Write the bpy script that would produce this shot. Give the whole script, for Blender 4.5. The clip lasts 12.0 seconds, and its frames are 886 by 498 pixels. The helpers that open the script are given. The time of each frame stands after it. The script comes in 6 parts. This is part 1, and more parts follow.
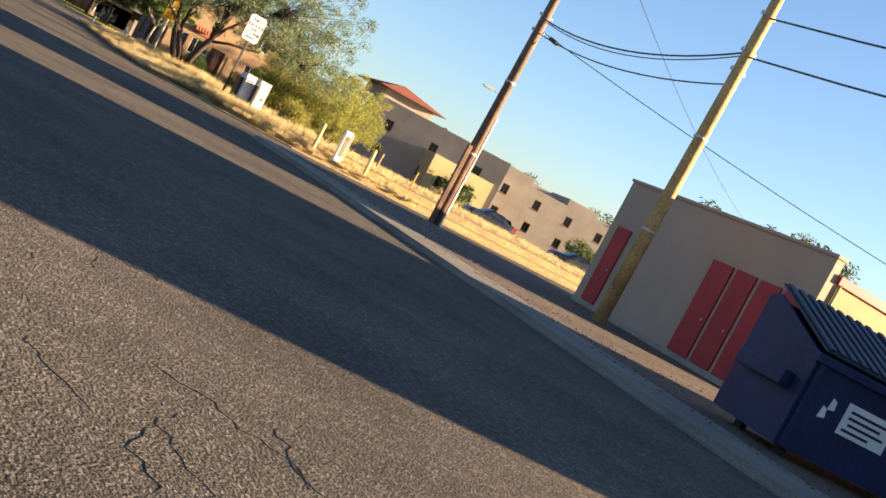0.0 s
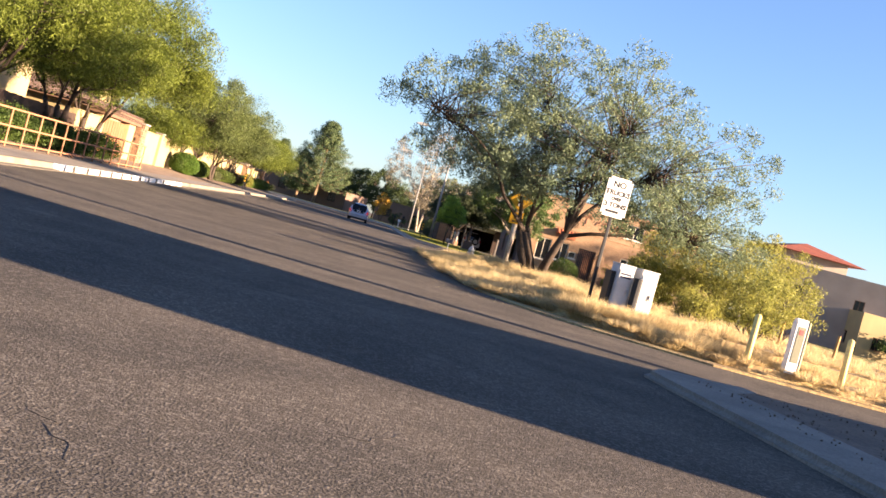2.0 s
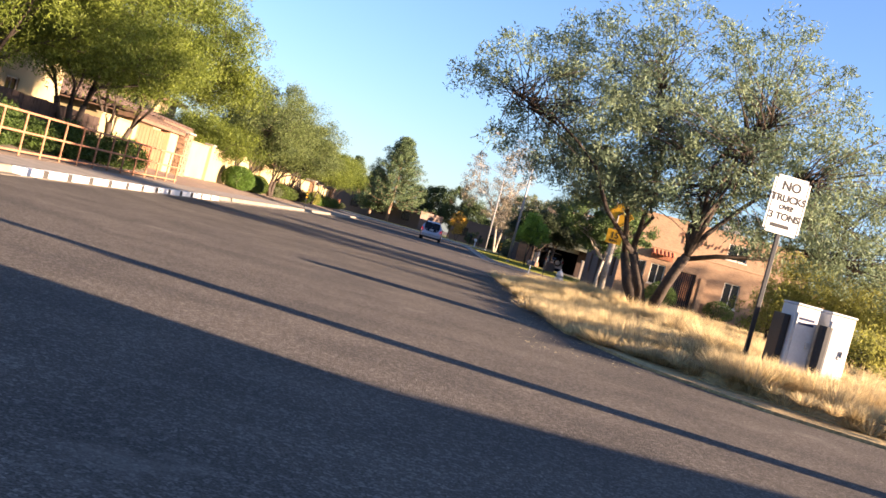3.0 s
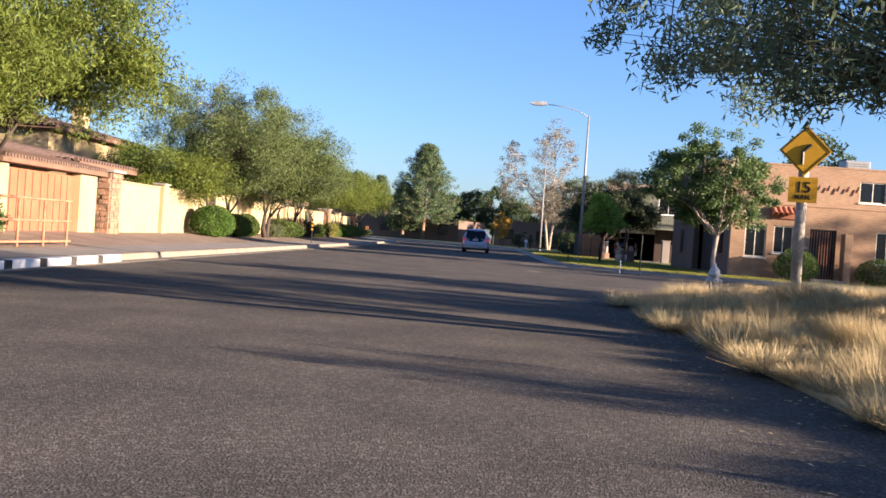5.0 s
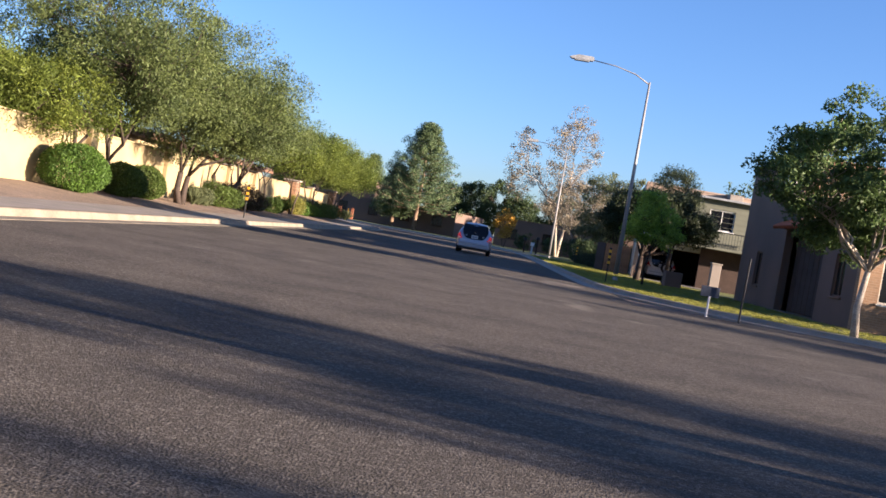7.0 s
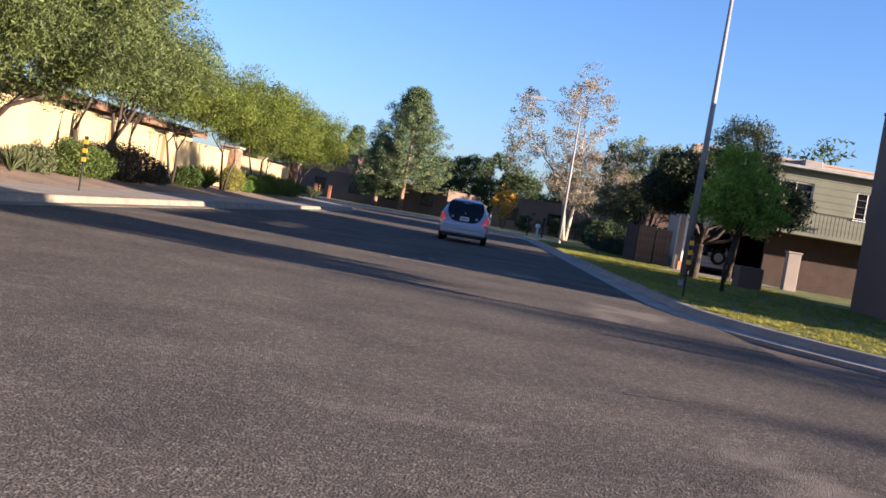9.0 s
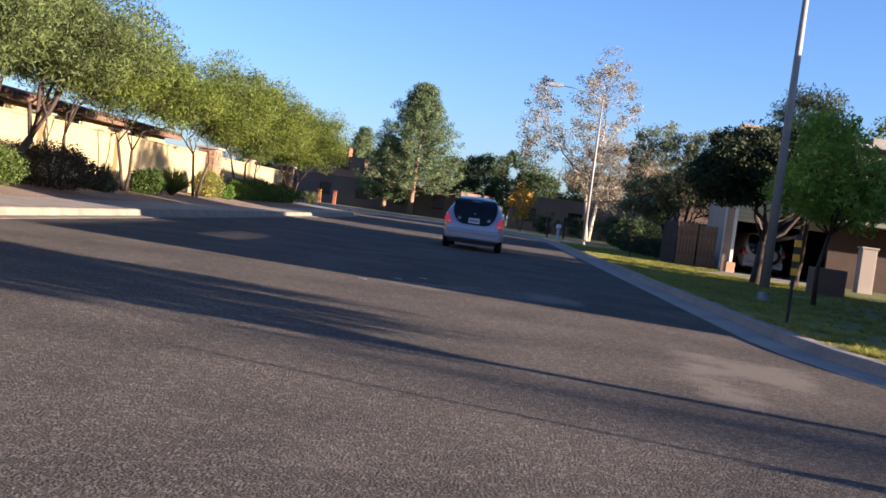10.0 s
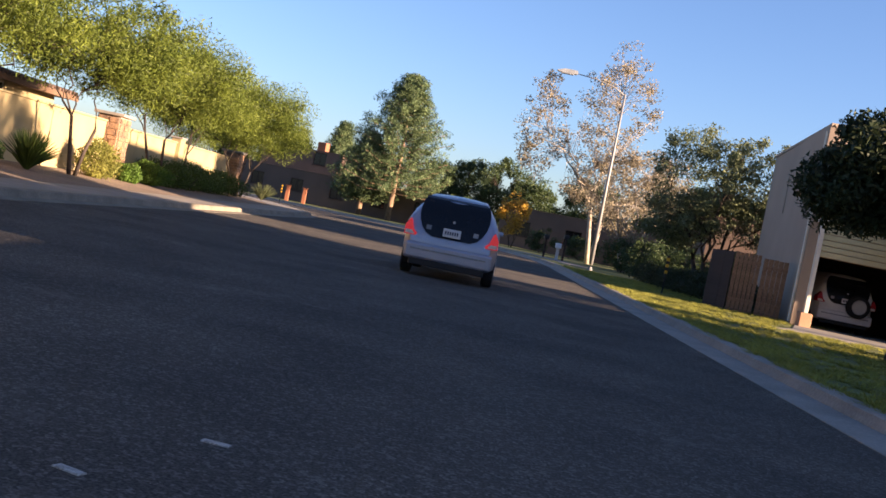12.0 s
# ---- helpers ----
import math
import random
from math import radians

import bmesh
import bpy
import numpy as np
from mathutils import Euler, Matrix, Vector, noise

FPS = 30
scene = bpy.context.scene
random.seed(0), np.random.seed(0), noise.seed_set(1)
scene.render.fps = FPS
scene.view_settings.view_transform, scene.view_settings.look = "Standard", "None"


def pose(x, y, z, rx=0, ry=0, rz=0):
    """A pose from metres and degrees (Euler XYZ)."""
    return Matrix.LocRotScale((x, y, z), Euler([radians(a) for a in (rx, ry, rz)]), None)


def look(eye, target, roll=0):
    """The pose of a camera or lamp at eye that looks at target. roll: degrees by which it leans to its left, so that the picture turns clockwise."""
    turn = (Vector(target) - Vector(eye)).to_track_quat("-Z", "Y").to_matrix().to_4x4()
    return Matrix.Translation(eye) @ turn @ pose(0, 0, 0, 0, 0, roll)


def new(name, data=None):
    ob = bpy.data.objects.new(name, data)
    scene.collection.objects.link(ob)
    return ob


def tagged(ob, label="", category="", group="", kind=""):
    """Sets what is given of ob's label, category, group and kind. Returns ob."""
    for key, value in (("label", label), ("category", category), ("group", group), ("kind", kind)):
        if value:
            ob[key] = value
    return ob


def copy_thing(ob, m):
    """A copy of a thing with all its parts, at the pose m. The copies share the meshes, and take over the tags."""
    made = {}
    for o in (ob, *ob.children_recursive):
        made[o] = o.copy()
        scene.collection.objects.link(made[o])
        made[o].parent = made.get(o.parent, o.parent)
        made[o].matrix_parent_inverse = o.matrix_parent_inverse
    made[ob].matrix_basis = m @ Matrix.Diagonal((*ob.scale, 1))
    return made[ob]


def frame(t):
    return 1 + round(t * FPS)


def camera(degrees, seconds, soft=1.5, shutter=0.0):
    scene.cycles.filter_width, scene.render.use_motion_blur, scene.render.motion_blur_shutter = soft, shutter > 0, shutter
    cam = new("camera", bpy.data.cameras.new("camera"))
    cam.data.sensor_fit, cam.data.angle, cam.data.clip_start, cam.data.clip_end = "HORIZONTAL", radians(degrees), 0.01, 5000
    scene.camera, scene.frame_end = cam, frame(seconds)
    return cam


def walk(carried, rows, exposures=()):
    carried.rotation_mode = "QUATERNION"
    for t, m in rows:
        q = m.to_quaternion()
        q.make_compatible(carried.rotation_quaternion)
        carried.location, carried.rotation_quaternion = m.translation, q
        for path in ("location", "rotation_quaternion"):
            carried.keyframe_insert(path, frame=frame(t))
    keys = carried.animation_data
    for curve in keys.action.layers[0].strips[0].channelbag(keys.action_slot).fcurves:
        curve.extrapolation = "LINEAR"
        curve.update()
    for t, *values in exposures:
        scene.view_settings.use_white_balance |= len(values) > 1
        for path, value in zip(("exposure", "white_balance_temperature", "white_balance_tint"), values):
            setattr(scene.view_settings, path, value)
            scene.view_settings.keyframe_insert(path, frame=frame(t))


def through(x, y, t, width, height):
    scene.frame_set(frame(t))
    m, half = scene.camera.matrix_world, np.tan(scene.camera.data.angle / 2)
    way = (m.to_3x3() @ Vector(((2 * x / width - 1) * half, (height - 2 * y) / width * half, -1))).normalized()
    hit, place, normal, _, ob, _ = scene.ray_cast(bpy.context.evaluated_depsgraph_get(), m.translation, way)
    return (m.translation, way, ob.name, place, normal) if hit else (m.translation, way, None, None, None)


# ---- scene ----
# camera and its way: seconds, x, y, z, yaw, pitch, roll
cam = camera(44.85, 12.0, soft=1.6)
PATH = [
    (0, 1.215, 0.016, 1.048, -27.57, -2.83, 27.70),
    (0.5, 2.358, 2.379, 1.136, -19.07, -1.22, 21.11),
    (1, 3.339, 5.413, 1.110, -14.43, -1.35, 19.70),
    (1.5, 4.032, 9.023, 1.111, -8.71, -2.28, 19.31),
    (2, 4.544, 12.361, 1.085, -4.58, -0.89, 15.32),
    (2.5, 4.774, 15.889, 1.108, -3.05, -1.49, 14.09),
    (3, 4.915, 19.743, 1.116, -0.31, -0.98, 15.17),
    (3.5, 4.911, 23.570, 1.063, 0.88, -1.89, 13.27),
    (3.7, 4.895, 25.080, 1.103, 1.16, -1.16, 14.16),
    (5.3, 4.383, 38.238, 1.083, 2.14, -0.94, 3.00),
    (5.5, 4.271, 39.914, 1.143, 0.94, -1.60, 4.68),
    (6, 4.181, 44.086, 1.084, -0.18, -1.69, 7.84),
    (6.5, 4.277, 48.296, 1.078, 1.41, -1.76, 10.43),
    (7, 4.278, 52.488, 1.055, 1.75, -1.13, 9.94),
    (7.5, 4.237, 56.401, 1.071, 1.82, -1.53, 8.73),
    (7.7, 4.210, 57.978, 1.027, 1.43, -2.10, 8.33),
    (9.3, 4.524, 70.451, 1.122, 1.58, -2.15, 9.79),
    (9.5, 4.535, 71.819, 1.113, 2.07, -2.01, 9.46),
    (10, 4.618, 75.090, 1.063, 2.40, -2.09, 7.65),
    (10.5, 4.545, 78.068, 1.123, 0.74, -1.50, 6.30),
    (11, 4.536, 80.913, 1.120, -1.20, -2.06, 7.91),
    (11.5, 4.570, 83.896, 1.077, -0.23, -1.60, 10.11),
    (12, 4.576, 86.857, 1.052, 1.73, -1.47, 11.33),
]


def aimed(x, y, z, yaw, pitch, roll):
    a, b = radians(yaw), radians(pitch)
    way = Vector((-math.sin(a) * math.cos(b), math.cos(a) * math.cos(b), math.sin(b)))
    return look((x, y, z), Vector((x, y, z)) + 10 * way, roll)


walk(cam, [(t, aimed(*row)) for t, *row in PATH], [(0, 2.58, 6900, 16), (1, 2.66, 6600, 22), (2, 2.76, 6350, 25), (3.5, 2.76, 6050, 26), (5.5, 2.24, 5450, 23), (9.5, 2.28, 5450, 25), (11, 2.32, 5650, 25), (12, 2.4, 6250, 28)])

# ---- light ----
SUN_EL, SUN_AZ = radians(10.4), math.atan2(0.9484, -0.3172)  # azimuth from +y towards +x
world = bpy.data.worlds.new("world")
scene.world = world
world.use_nodes = True
wn = world.node_tree.nodes
sky = wn.new("ShaderNodeTexSky")
sky.sky_type, sky.sun_disc, sky.sun_elevation, sky.sun_rotation = "NISHITA", False, SUN_EL, SUN_AZ
sky.air_density, sky.dust_density, sky.ozone_density = 1.0, 1.2, 3.3
sky.altitude = 750
wn["Background"].inputs["Strength"].default_value = 0.05
world.node_tree.links.new(sky.outputs["Color"], wn["Background"].inputs["Color"])
sun = new("sun", bpy.data.lights.new("sun", "SUN"))
sun.data.energy, sun.data.angle, sun.data.color = 5.0, radians(0.6), (1.0, 0.77, 0.47)
to_sun = Vector((math.sin(SUN_AZ) * math.cos(SUN_EL), math.cos(SUN_AZ) * math.cos(SUN_EL), math.sin(SUN_EL)))
sun.matrix_world = look((60, 0, 40), Vector((60, 0, 40)) - to_sun)


# ---- materials ----
def mat(name, a, b=None, scale=3.0, fine=40.0, rough=0.85, metal=0.0, bump=0.25, depth=0.01, grain=0.25, spec=0.3, island=0.0, coords="Object", speck=0.0):
    """Two colours mixed by a coarse noise, darkened and lightened by a fine one, with relief from the fine one."""
    m = bpy.data.materials.new(name)
    m.use_nodes = True
    nt = m.node_tree
    n, li = nt.nodes, nt.links.new
    p = n["Principled BSDF"]
    p.inputs["Roughness"].default_value, p.inputs["Metallic"].default_value = rough, metal
    p.inputs["Specular IOR Level"].default_value = spec
    b = b or tuple(c * 0.75 for c in a)
    tc = n.new("ShaderNodeTexCoord")
    big = n.new("ShaderNodeTexNoise")
    big.inputs["Scale"].default_value, big.inputs["Detail"].default_value = scale, 4
    small = n.new("ShaderNodeTexNoise")
    small.inputs["Scale"].default_value, small.inputs["Detail"].default_value = fine, 3
    for t in (big, small):
        li(tc.outputs[coords], t.inputs["Vector"])
    ramp = n.new("ShaderNodeValToRGB")
    ramp.color_ramp.elements[0].position, ramp.color_ramp.elements[1].position = 0.35, 0.65
    ramp.color_ramp.elements[0].color, ramp.color_ramp.elements[1].color = (*b, 1), (*a, 1)
    li(big.outputs["Fac"], ramp.inputs["Fac"])
    span = n.new("ShaderNodeMapRange")
    span.inputs["From Min"].default_value, span.inputs["From Max"].default_value = 0.3, 0.7
    span.inputs["To Min"].default_value, span.inputs["To Max"].default_value = 1 - grain, 1 + grain
    li(small.outputs["Fac"], span.inputs["Value"])
    mul = n.new("ShaderNodeVectorMath")
    mul.operation = "SCALE"
    li(ramp.outputs["Color"], mul.inputs[0])
    li(span.outputs["Result"], mul.inputs["Scale"])
    out = mul.outputs["Vector"]
    if speck:
        # pale and dark stones set in the surface
        vo = n.new("ShaderNodeTexVoronoi")
        vo.inputs["Scale"].default_value = 45
        li(tc.outputs[coords], vo.inputs["Vector"])
        sep = n.new("ShaderNodeSeparateColor")
        li(vo.outputs["Color"], sep.inputs[0])
        st = n.new("ShaderNodeMapRange")
        st.inputs["From Min"].default_value, st.inputs["From Max"].default_value = 0.55, 1.0
        st.inputs["To Min"].default_value, st.inputs["To Max"].default_value = 1 - 0.25 * speck, 1 + speck
        li(sep.outputs[0], st.inputs["Value"])
        more = n.new("ShaderNodeVectorMath")
        more.operation = "SCALE"
        li(out, more.inputs[0])
        li(st.outputs["Result"], more.inputs["Scale"])
        out = more.outputs["Vector"]
    if island:
        geo = n.new("ShaderNodeNewGeometry")
        one = n.new("ShaderNodeMapRange")
        one.inputs["To Min"].default_value, one.inputs["To Max"].default_value = 1 - island, 1 + island
        li(geo.outputs["Random Per Island"], one.inputs["Value"])
        again = n.new("ShaderNodeVectorMath")
        again.operation = "SCALE"
        li(out, again.inputs[0])
        li(one.outputs["Result"], again.inputs["Scale"])
        out = again.outputs["Vector"]
    li(out, p.inputs["Base Color"])
    if bump:
        bm = n.new("ShaderNodeBump")
        bm.inputs["Strength"].default_value, bm.inputs["Distance"].default_value = bump, depth
        li(small.outputs["Fac"], bm.inputs["Height"])
        li(bm.outputs["Normal"], p.inputs["Normal"])
    return m


def leaf_mat(name, a, b, through=0.35, island=0.35):
    """Leaves: varied from leaf to leaf, partly letting light through."""
    m = mat(name, a, b, scale=0.8, fine=5, rough=0.6, bump=0, grain=0.2, spec=0.25, island=island)
    nt = m.node_tree
    p, out = nt.nodes["Principled BSDF"], nt.nodes["Material Output"]
    tr = nt.nodes.new("ShaderNodeBsdfTranslucent")
    mix = nt.nodes.new("ShaderNodeMixShader")
    mix.inputs["Fac"].default_value = through
    nt.links.new(p.inputs["Base Color"].links[0].from_socket, tr.inputs["Color"])
    nt.links.new(p.outputs[0], mix.inputs[1])
    nt.links.new(tr.outputs[0], mix.inputs[2])
    nt.links.new(mix.outputs[0], out.inputs["Surface"])
    return m


def brick_mat(name, a, b, mortar):
    """Small bricks in courses, for walls that stay far off."""
    m = mat(name, a, b, scale=1.5, fine=30, bump=0.2, grain=0.12)
    nt = m.node_tree
    n, li = nt.nodes, nt.links.new
    p = n["Principled BSDF"]
    old = p.inputs["Base Color"].links[0].from_socket
    tc = n.new("ShaderNodeTexCoord")
    sep, com, add = n.new("ShaderNodeSeparateXYZ"), n.new("ShaderNodeCombineXYZ"), n.new("ShaderNodeMath")
    li(tc.outputs["Object"], sep.inputs[0])
    add.operation = "ADD"
    li(sep.outputs["X"], add.inputs[0])
    li(sep.outputs["Y"], add.inputs[1])
    li(add.outputs[0], com.inputs["X"])
    li(sep.outputs["Z"], com.inputs["Y"])
    br = n.new("ShaderNodeTexBrick")
    br.inputs["Scale"].default_value = 1.0
    br.inputs["Brick Width"].default_value, br.inputs["Row Height"].default_value, br.inputs["Mortar Size"].default_value = 0.21, 0.075, 0.009
    br.inputs["Mortar"].default_value = (*mortar, 1)
    li(com.outputs[0], br.inputs["Vector"])
    dark = n.new("ShaderNodeVectorMath")
    dark.operation = "SCALE"
    dark.inputs["Scale"].default_value = 0.78
    li(old, dark.inputs[0])
    li(old, br.inputs["Color1"])
    li(dark.outputs[0], br.inputs["Color2"])
    li(br.outputs["Color"], p.inputs["Base Color"])
    return m


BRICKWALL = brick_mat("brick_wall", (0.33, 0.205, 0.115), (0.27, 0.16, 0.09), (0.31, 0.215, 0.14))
ASPHALT = mat("asphalt", (0.113, 0.099, 0.083), (0.079, 0.071, 0.062), scale=0.7, fine=72, rough=0.95, bump=1.0, depth=0.012, grain=0.52, spec=0.06, speck=0.6)
KERBSTONE = mat("kerb_concrete", (0.225, 0.19, 0.14), (0.16, 0.135, 0.10), scale=1.5, fine=30, bump=0.3, grain=0.18)


def worn(m, colour, scale, lo, hi, spots=()):
    """Pale worn blotches with soft edges over a surface."""
    nt = m.node_tree
    n, li = nt.nodes, nt.links.new
    p = n["Principled BSDF"]
    old = p.inputs["Base Color"].links[0].from_socket
    tc, no, mp = n.new("ShaderNodeTexCoord"), n.new("ShaderNodeTexNoise"), n.new("ShaderNodeMapRange")
    no.inputs["Scale"].default_value, no.inputs["Detail"].default_value, no.inputs["Roughness"].default_value = scale, 8, 0.68
    li(tc.outputs["Object"], no.inputs["Vector"])
    mp.inputs["From Min"].default_value, mp.inputs["From Max"].default_value = lo, hi
    mp.inputs["To Max"].default_value = 0.75
    fac = no.outputs["Fac"]
    for x, y, rx, ry in spots:
        off, size, far, near, more = n.new("ShaderNodeVectorMath"), n.new("ShaderNodeVectorMath"), n.new("ShaderNodeVectorMath"), n.new("ShaderNodeMapRange"), n.new("ShaderNodeMath")
        off.operation, size.operation, far.operation, more.operation = "SUBTRACT", "MULTIPLY", "LENGTH", "ADD"
        li(tc.outputs["Object"], off.inputs[0])
        off.inputs[1].default_value = (x, y, 0)
        li(off.outputs[0], size.inputs[0])
        size.inputs[1].default_value = (1 / rx, 1 / ry, 0)
        li(size.outputs[0], far.inputs[0])
        near.inputs["To Min"].default_value, near.inputs["To Max"].default_value = 0.27, 0.0
        li(far.outputs["Value"], near.inputs["Value"])
        li(fac, more.inputs[0])
        li(near.outputs["Result"], more.inputs[1])
        fac = more.outputs[0]
    li(fac, mp.inputs["Value"])
    mix = n.new("ShaderNodeMix")
    mix.data_type = "RGBA"
    li(mp.outputs["Result"], mix.inputs["Factor"])
    li(old, mix.inputs[6])
    mix.inputs[7].default_value = (*colour, 1)
    li(mix.outputs[2], p.inputs["Base Color"])


worn(ASPHALT, (0.20, 0.175, 0.145), 0.6, 0.60, 0.74, ((4.0, 90.0, 1.1, 1.2), (5.6, 90.3, 1.0, 1.3), (6.8, 85.4, 0.7, 1.6), (7.4, 84.6, 0.6, 1.2), (6.5, 83.0, 0.5, 2.0), (6.4, 73.5, 0.6, 2.2)))
TAR = mat("crack_fill", (0.05, 0.045, 0.04), scale=5, fine=50, rough=0.9)
CONCRETE = mat("concrete", (0.29, 0.255, 0.215), (0.22, 0.195, 0.165), scale=1.2, fine=30, bump=0.3, grain=0.15)
# darker than CONCRETE: the shade over the apron is put into its colour
APRON = mat("shade_toned_concrete", (0.19, 0.17, 0.145), (0.135, 0.12, 0.105), scale=1.1, fine=34, bump=0.4, grain=0.25)
WORNPAINT = mat("worn_white_paint", (0.42, 0.41, 0.38), (0.26, 0.25, 0.23), scale=40, fine=160, bump=0.3, grain=0.3)
DIRT = mat("dirt", (0.125, 0.09, 0.067), (0.075, 0.055, 0.042), scale=0.6, fine=14, bump=0.8, depth=0.03, grain=0.35)
GRAVEL = mat("gravel", (0.245, 0.182, 0.135), (0.18, 0.135, 0.10), scale=0.8, fine=18, bump=0.8, depth=0.03, grain=0.35)
LAWN = mat("lawn", (0.16, 0.17, 0.05), (0.11, 0.12, 0.036), scale=0.9, fine=25, bump=0.8, depth=0.03, grain=0.35)
DRY = mat("dry_ground", (0.36, 0.27, 0.12), (0.28, 0.20, 0.10), scale=0.9, fine=14, bump=0.8, depth=0.03, grain=0.35)
CREAM = mat("cream_stucco", (0.36, 0.285, 0.15), (0.30, 0.235, 0.125), scale=0.7, fine=60, bump=0.3, depth=0.004, grain=0.08)
TAN = mat("tan_stucco", (0.37, 0.275, 0.205), (0.32, 0.24, 0.18), scale=0.5, fine=60, bump=0.3, depth=0.004, grain=0.08)
GREY = mat("grey_stucco", (0.34, 0.33, 0.30), (0.29, 0.28, 0.26), scale=0.5, fine=60, bump=0.3, depth=0.004, grain=0.08)
STONE = mat("ledge_stone", (0.30, 0.175, 0.10), (0.15, 0.095, 0.065), scale=5, fine=25, bump=0.7, depth=0.02, grain=0.3)
BRICK = mat("brick", (0.46, 0.25, 0.15), (0.38, 0.20, 0.12), scale=1.5, fine=30, bump=0.3, grain=0.15)
MORTAR = mat("mortar", (0.40, 0.29, 0.21), scale=2, fine=40)
TILE = mat("clay_tile", (0.42, 0.13, 0.06), (0.30, 0.10, 0.05), scale=3, fine=20, bump=0.3, grain=0.2)
REDROOF = mat("red_roof_tile", (0.27, 0.075, 0.045), (0.19, 0.055, 0.035), scale=2, fine=12, bump=0.4, grain=0.25)
ROOFTILE = mat("roof_tile", (0.135, 0.088, 0.064), (0.095, 0.062, 0.048), scale=3, fine=20, bump=0.3, grain=0.2)
RED = mat("red_paint", (0.37, 0.03, 0.035), (0.31, 0.026, 0.03), scale=1.2, fine=30, rough=0.6, bump=0.1, grain=0.1)
REDWOOD = mat("brown_paint", (0.30, 0.11, 0.055), (0.24, 0.09, 0.045), scale=1.5, fine=30, rough=0.7)
FASCIA = mat("fascia_paint", (0.17, 0.10, 0.065), (0.13, 0.078, 0.05), scale=1.5, fine=30, rough=0.75)
POLE = mat("pole_wood", (0.52, 0.34, 0.14), (0.34, 0.21, 0.09), scale=1.5, fine=18, bump=0.5, grain=0.3)
POLE_OLD = mat("dark_pole_wood", (0.20, 0.12, 0.08), (0.11, 0.07, 0.05), scale=1.5, fine=18, bump=0.5, grain=0.3)
BARK = mat("bark", (0.06, 0.043, 0.033), (0.036, 0.027, 0.021), scale=4, fine=20, bump=0.6, depth=0.02, grain=0.3)
PALEBARK = mat("pale_bark", (0.42, 0.36, 0.28), (0.28, 0.23, 0.18), scale=3, fine=20, bump=0.4, grain=0.25)
STEEL = mat("galvanised_steel", (0.46, 0.45, 0.43), (0.38, 0.37, 0.36), scale=2, fine=30, rough=0.55, metal=0.6, bump=0.05, grain=0.1)
RUST = mat("rusty_iron", (0.34, 0.17, 0.09), (0.24, 0.11, 0.06), scale=5, fine=40, rough=0.8, grain=0.2)
BLACK = mat("black_paint", (0.02, 0.02, 0.022), scale=3, fine=30, rough=0.5, bump=0)
RUBBER = mat("rubber", (0.018, 0.018, 0.019), scale=3, fine=30, rough=0.85, bump=0)
NAVY = mat("blue_steel", (0.009, 0.018, 0.075), (0.006, 0.012, 0.05), scale=1.5, fine=20, rough=0.55, bump=0.1)
LID = mat("black_plastic", (0.03, 0.038, 0.06), scale=1.5, fine=20, rough=0.5, bump=0.1)
WHITE = mat("white_paint", (0.70, 0.69, 0.67), (0.62, 0.61, 0.59), scale=2, fine=30, rough=0.55, bump=0.03, grain=0.06)
YELLOW = mat("yellow_paint", (0.62, 0.34, 0.015), (0.54, 0.29, 0.015), scale=2, fine=30, rough=0.5, bump=0.03, grain=0.06)
CARPAINT = mat("silver_paint", (0.33, 0.345, 0.41), (0.31, 0.325, 0.39), scale=2, fine=300, rough=0.3, metal=0.4, bump=0, grain=0.03, spec=0.6)
DARKCAR = mat("dark_car_paint", (0.03, 0.035, 0.045), scale=2, fine=300, rough=0.25, bump=0, grain=0.03, spec=0.6)
GLASS = mat("dark_glass", (0.008, 0.009, 0.012), scale=2, fine=30, rough=0.1, bump=0, grain=0.05, spec=0.3)
REDLENS = mat("red_lens", (0.55, 0.02, 0.03), scale=2, fine=30, rough=0.15, bump=0, grain=0.05, spec=0.6)
UMBER2 = mat("far_stucco", (0.29, 0.25, 0.215), (0.235, 0.20, 0.175), scale=0.5, fine=60, bump=0.3, depth=0.004, grain=0.08)
# umber tone with shade put into the colour, mostly for unlit walls
UMBER_SHADE = mat("umber_shade_stucco", (0.15, 0.098, 0.074), (0.115, 0.08, 0.062), scale=0.5, fine=60, bump=0.3, depth=0.004, grain=0.08)
DULLSTEEL = mat("dull_steel", (0.27, 0.265, 0.26), (0.22, 0.215, 0.21), scale=2, fine=30, rough=0.65, metal=0.3, bump=0.05, grain=0.1)
SAGE = mat("sage_siding", (0.15, 0.155, 0.115), (0.12, 0.125, 0.095), scale=0.8, fine=40, rough=0.8, grain=0.1)
SIDING = mat("pale_siding", (0.50, 0.46, 0.28), (0.44, 0.40, 0.25), scale=0.8, fine=40, rough=0.8, grain=0.1)
# dark wood, also used where a recess has its shade painted in
DARKWOOD_SHADE = mat("dark_wood_and_shade", (0.055, 0.035, 0.028), (0.04, 0.026, 0.02), scale=2, fine=20, grain=0.25)
FENCEWOOD = mat("fence_wood", (0.27, 0.155, 0.09), (0.18, 0.10, 0.06), scale=3, fine=22, bump=0.4, grain=0.3)
FRAME = mat("pale_frame", (0.68, 0.62, 0.52), (0.60, 0.55, 0.46), scale=3, fine=30, rough=0.6, bump=0.03, grain=0.06)
REDBARK = mat("pine_bark", (0.28, 0.19, 0.12), (0.17, 0.11, 0.075), scale=4, fine=18, bump=0.6, grain=0.3)
PALEPOLE = mat("pale_pole", (0.42, 0.38, 0.32), (0.30, 0.26, 0.22), scale=2, fine=20, bump=0.4, grain=0.25)
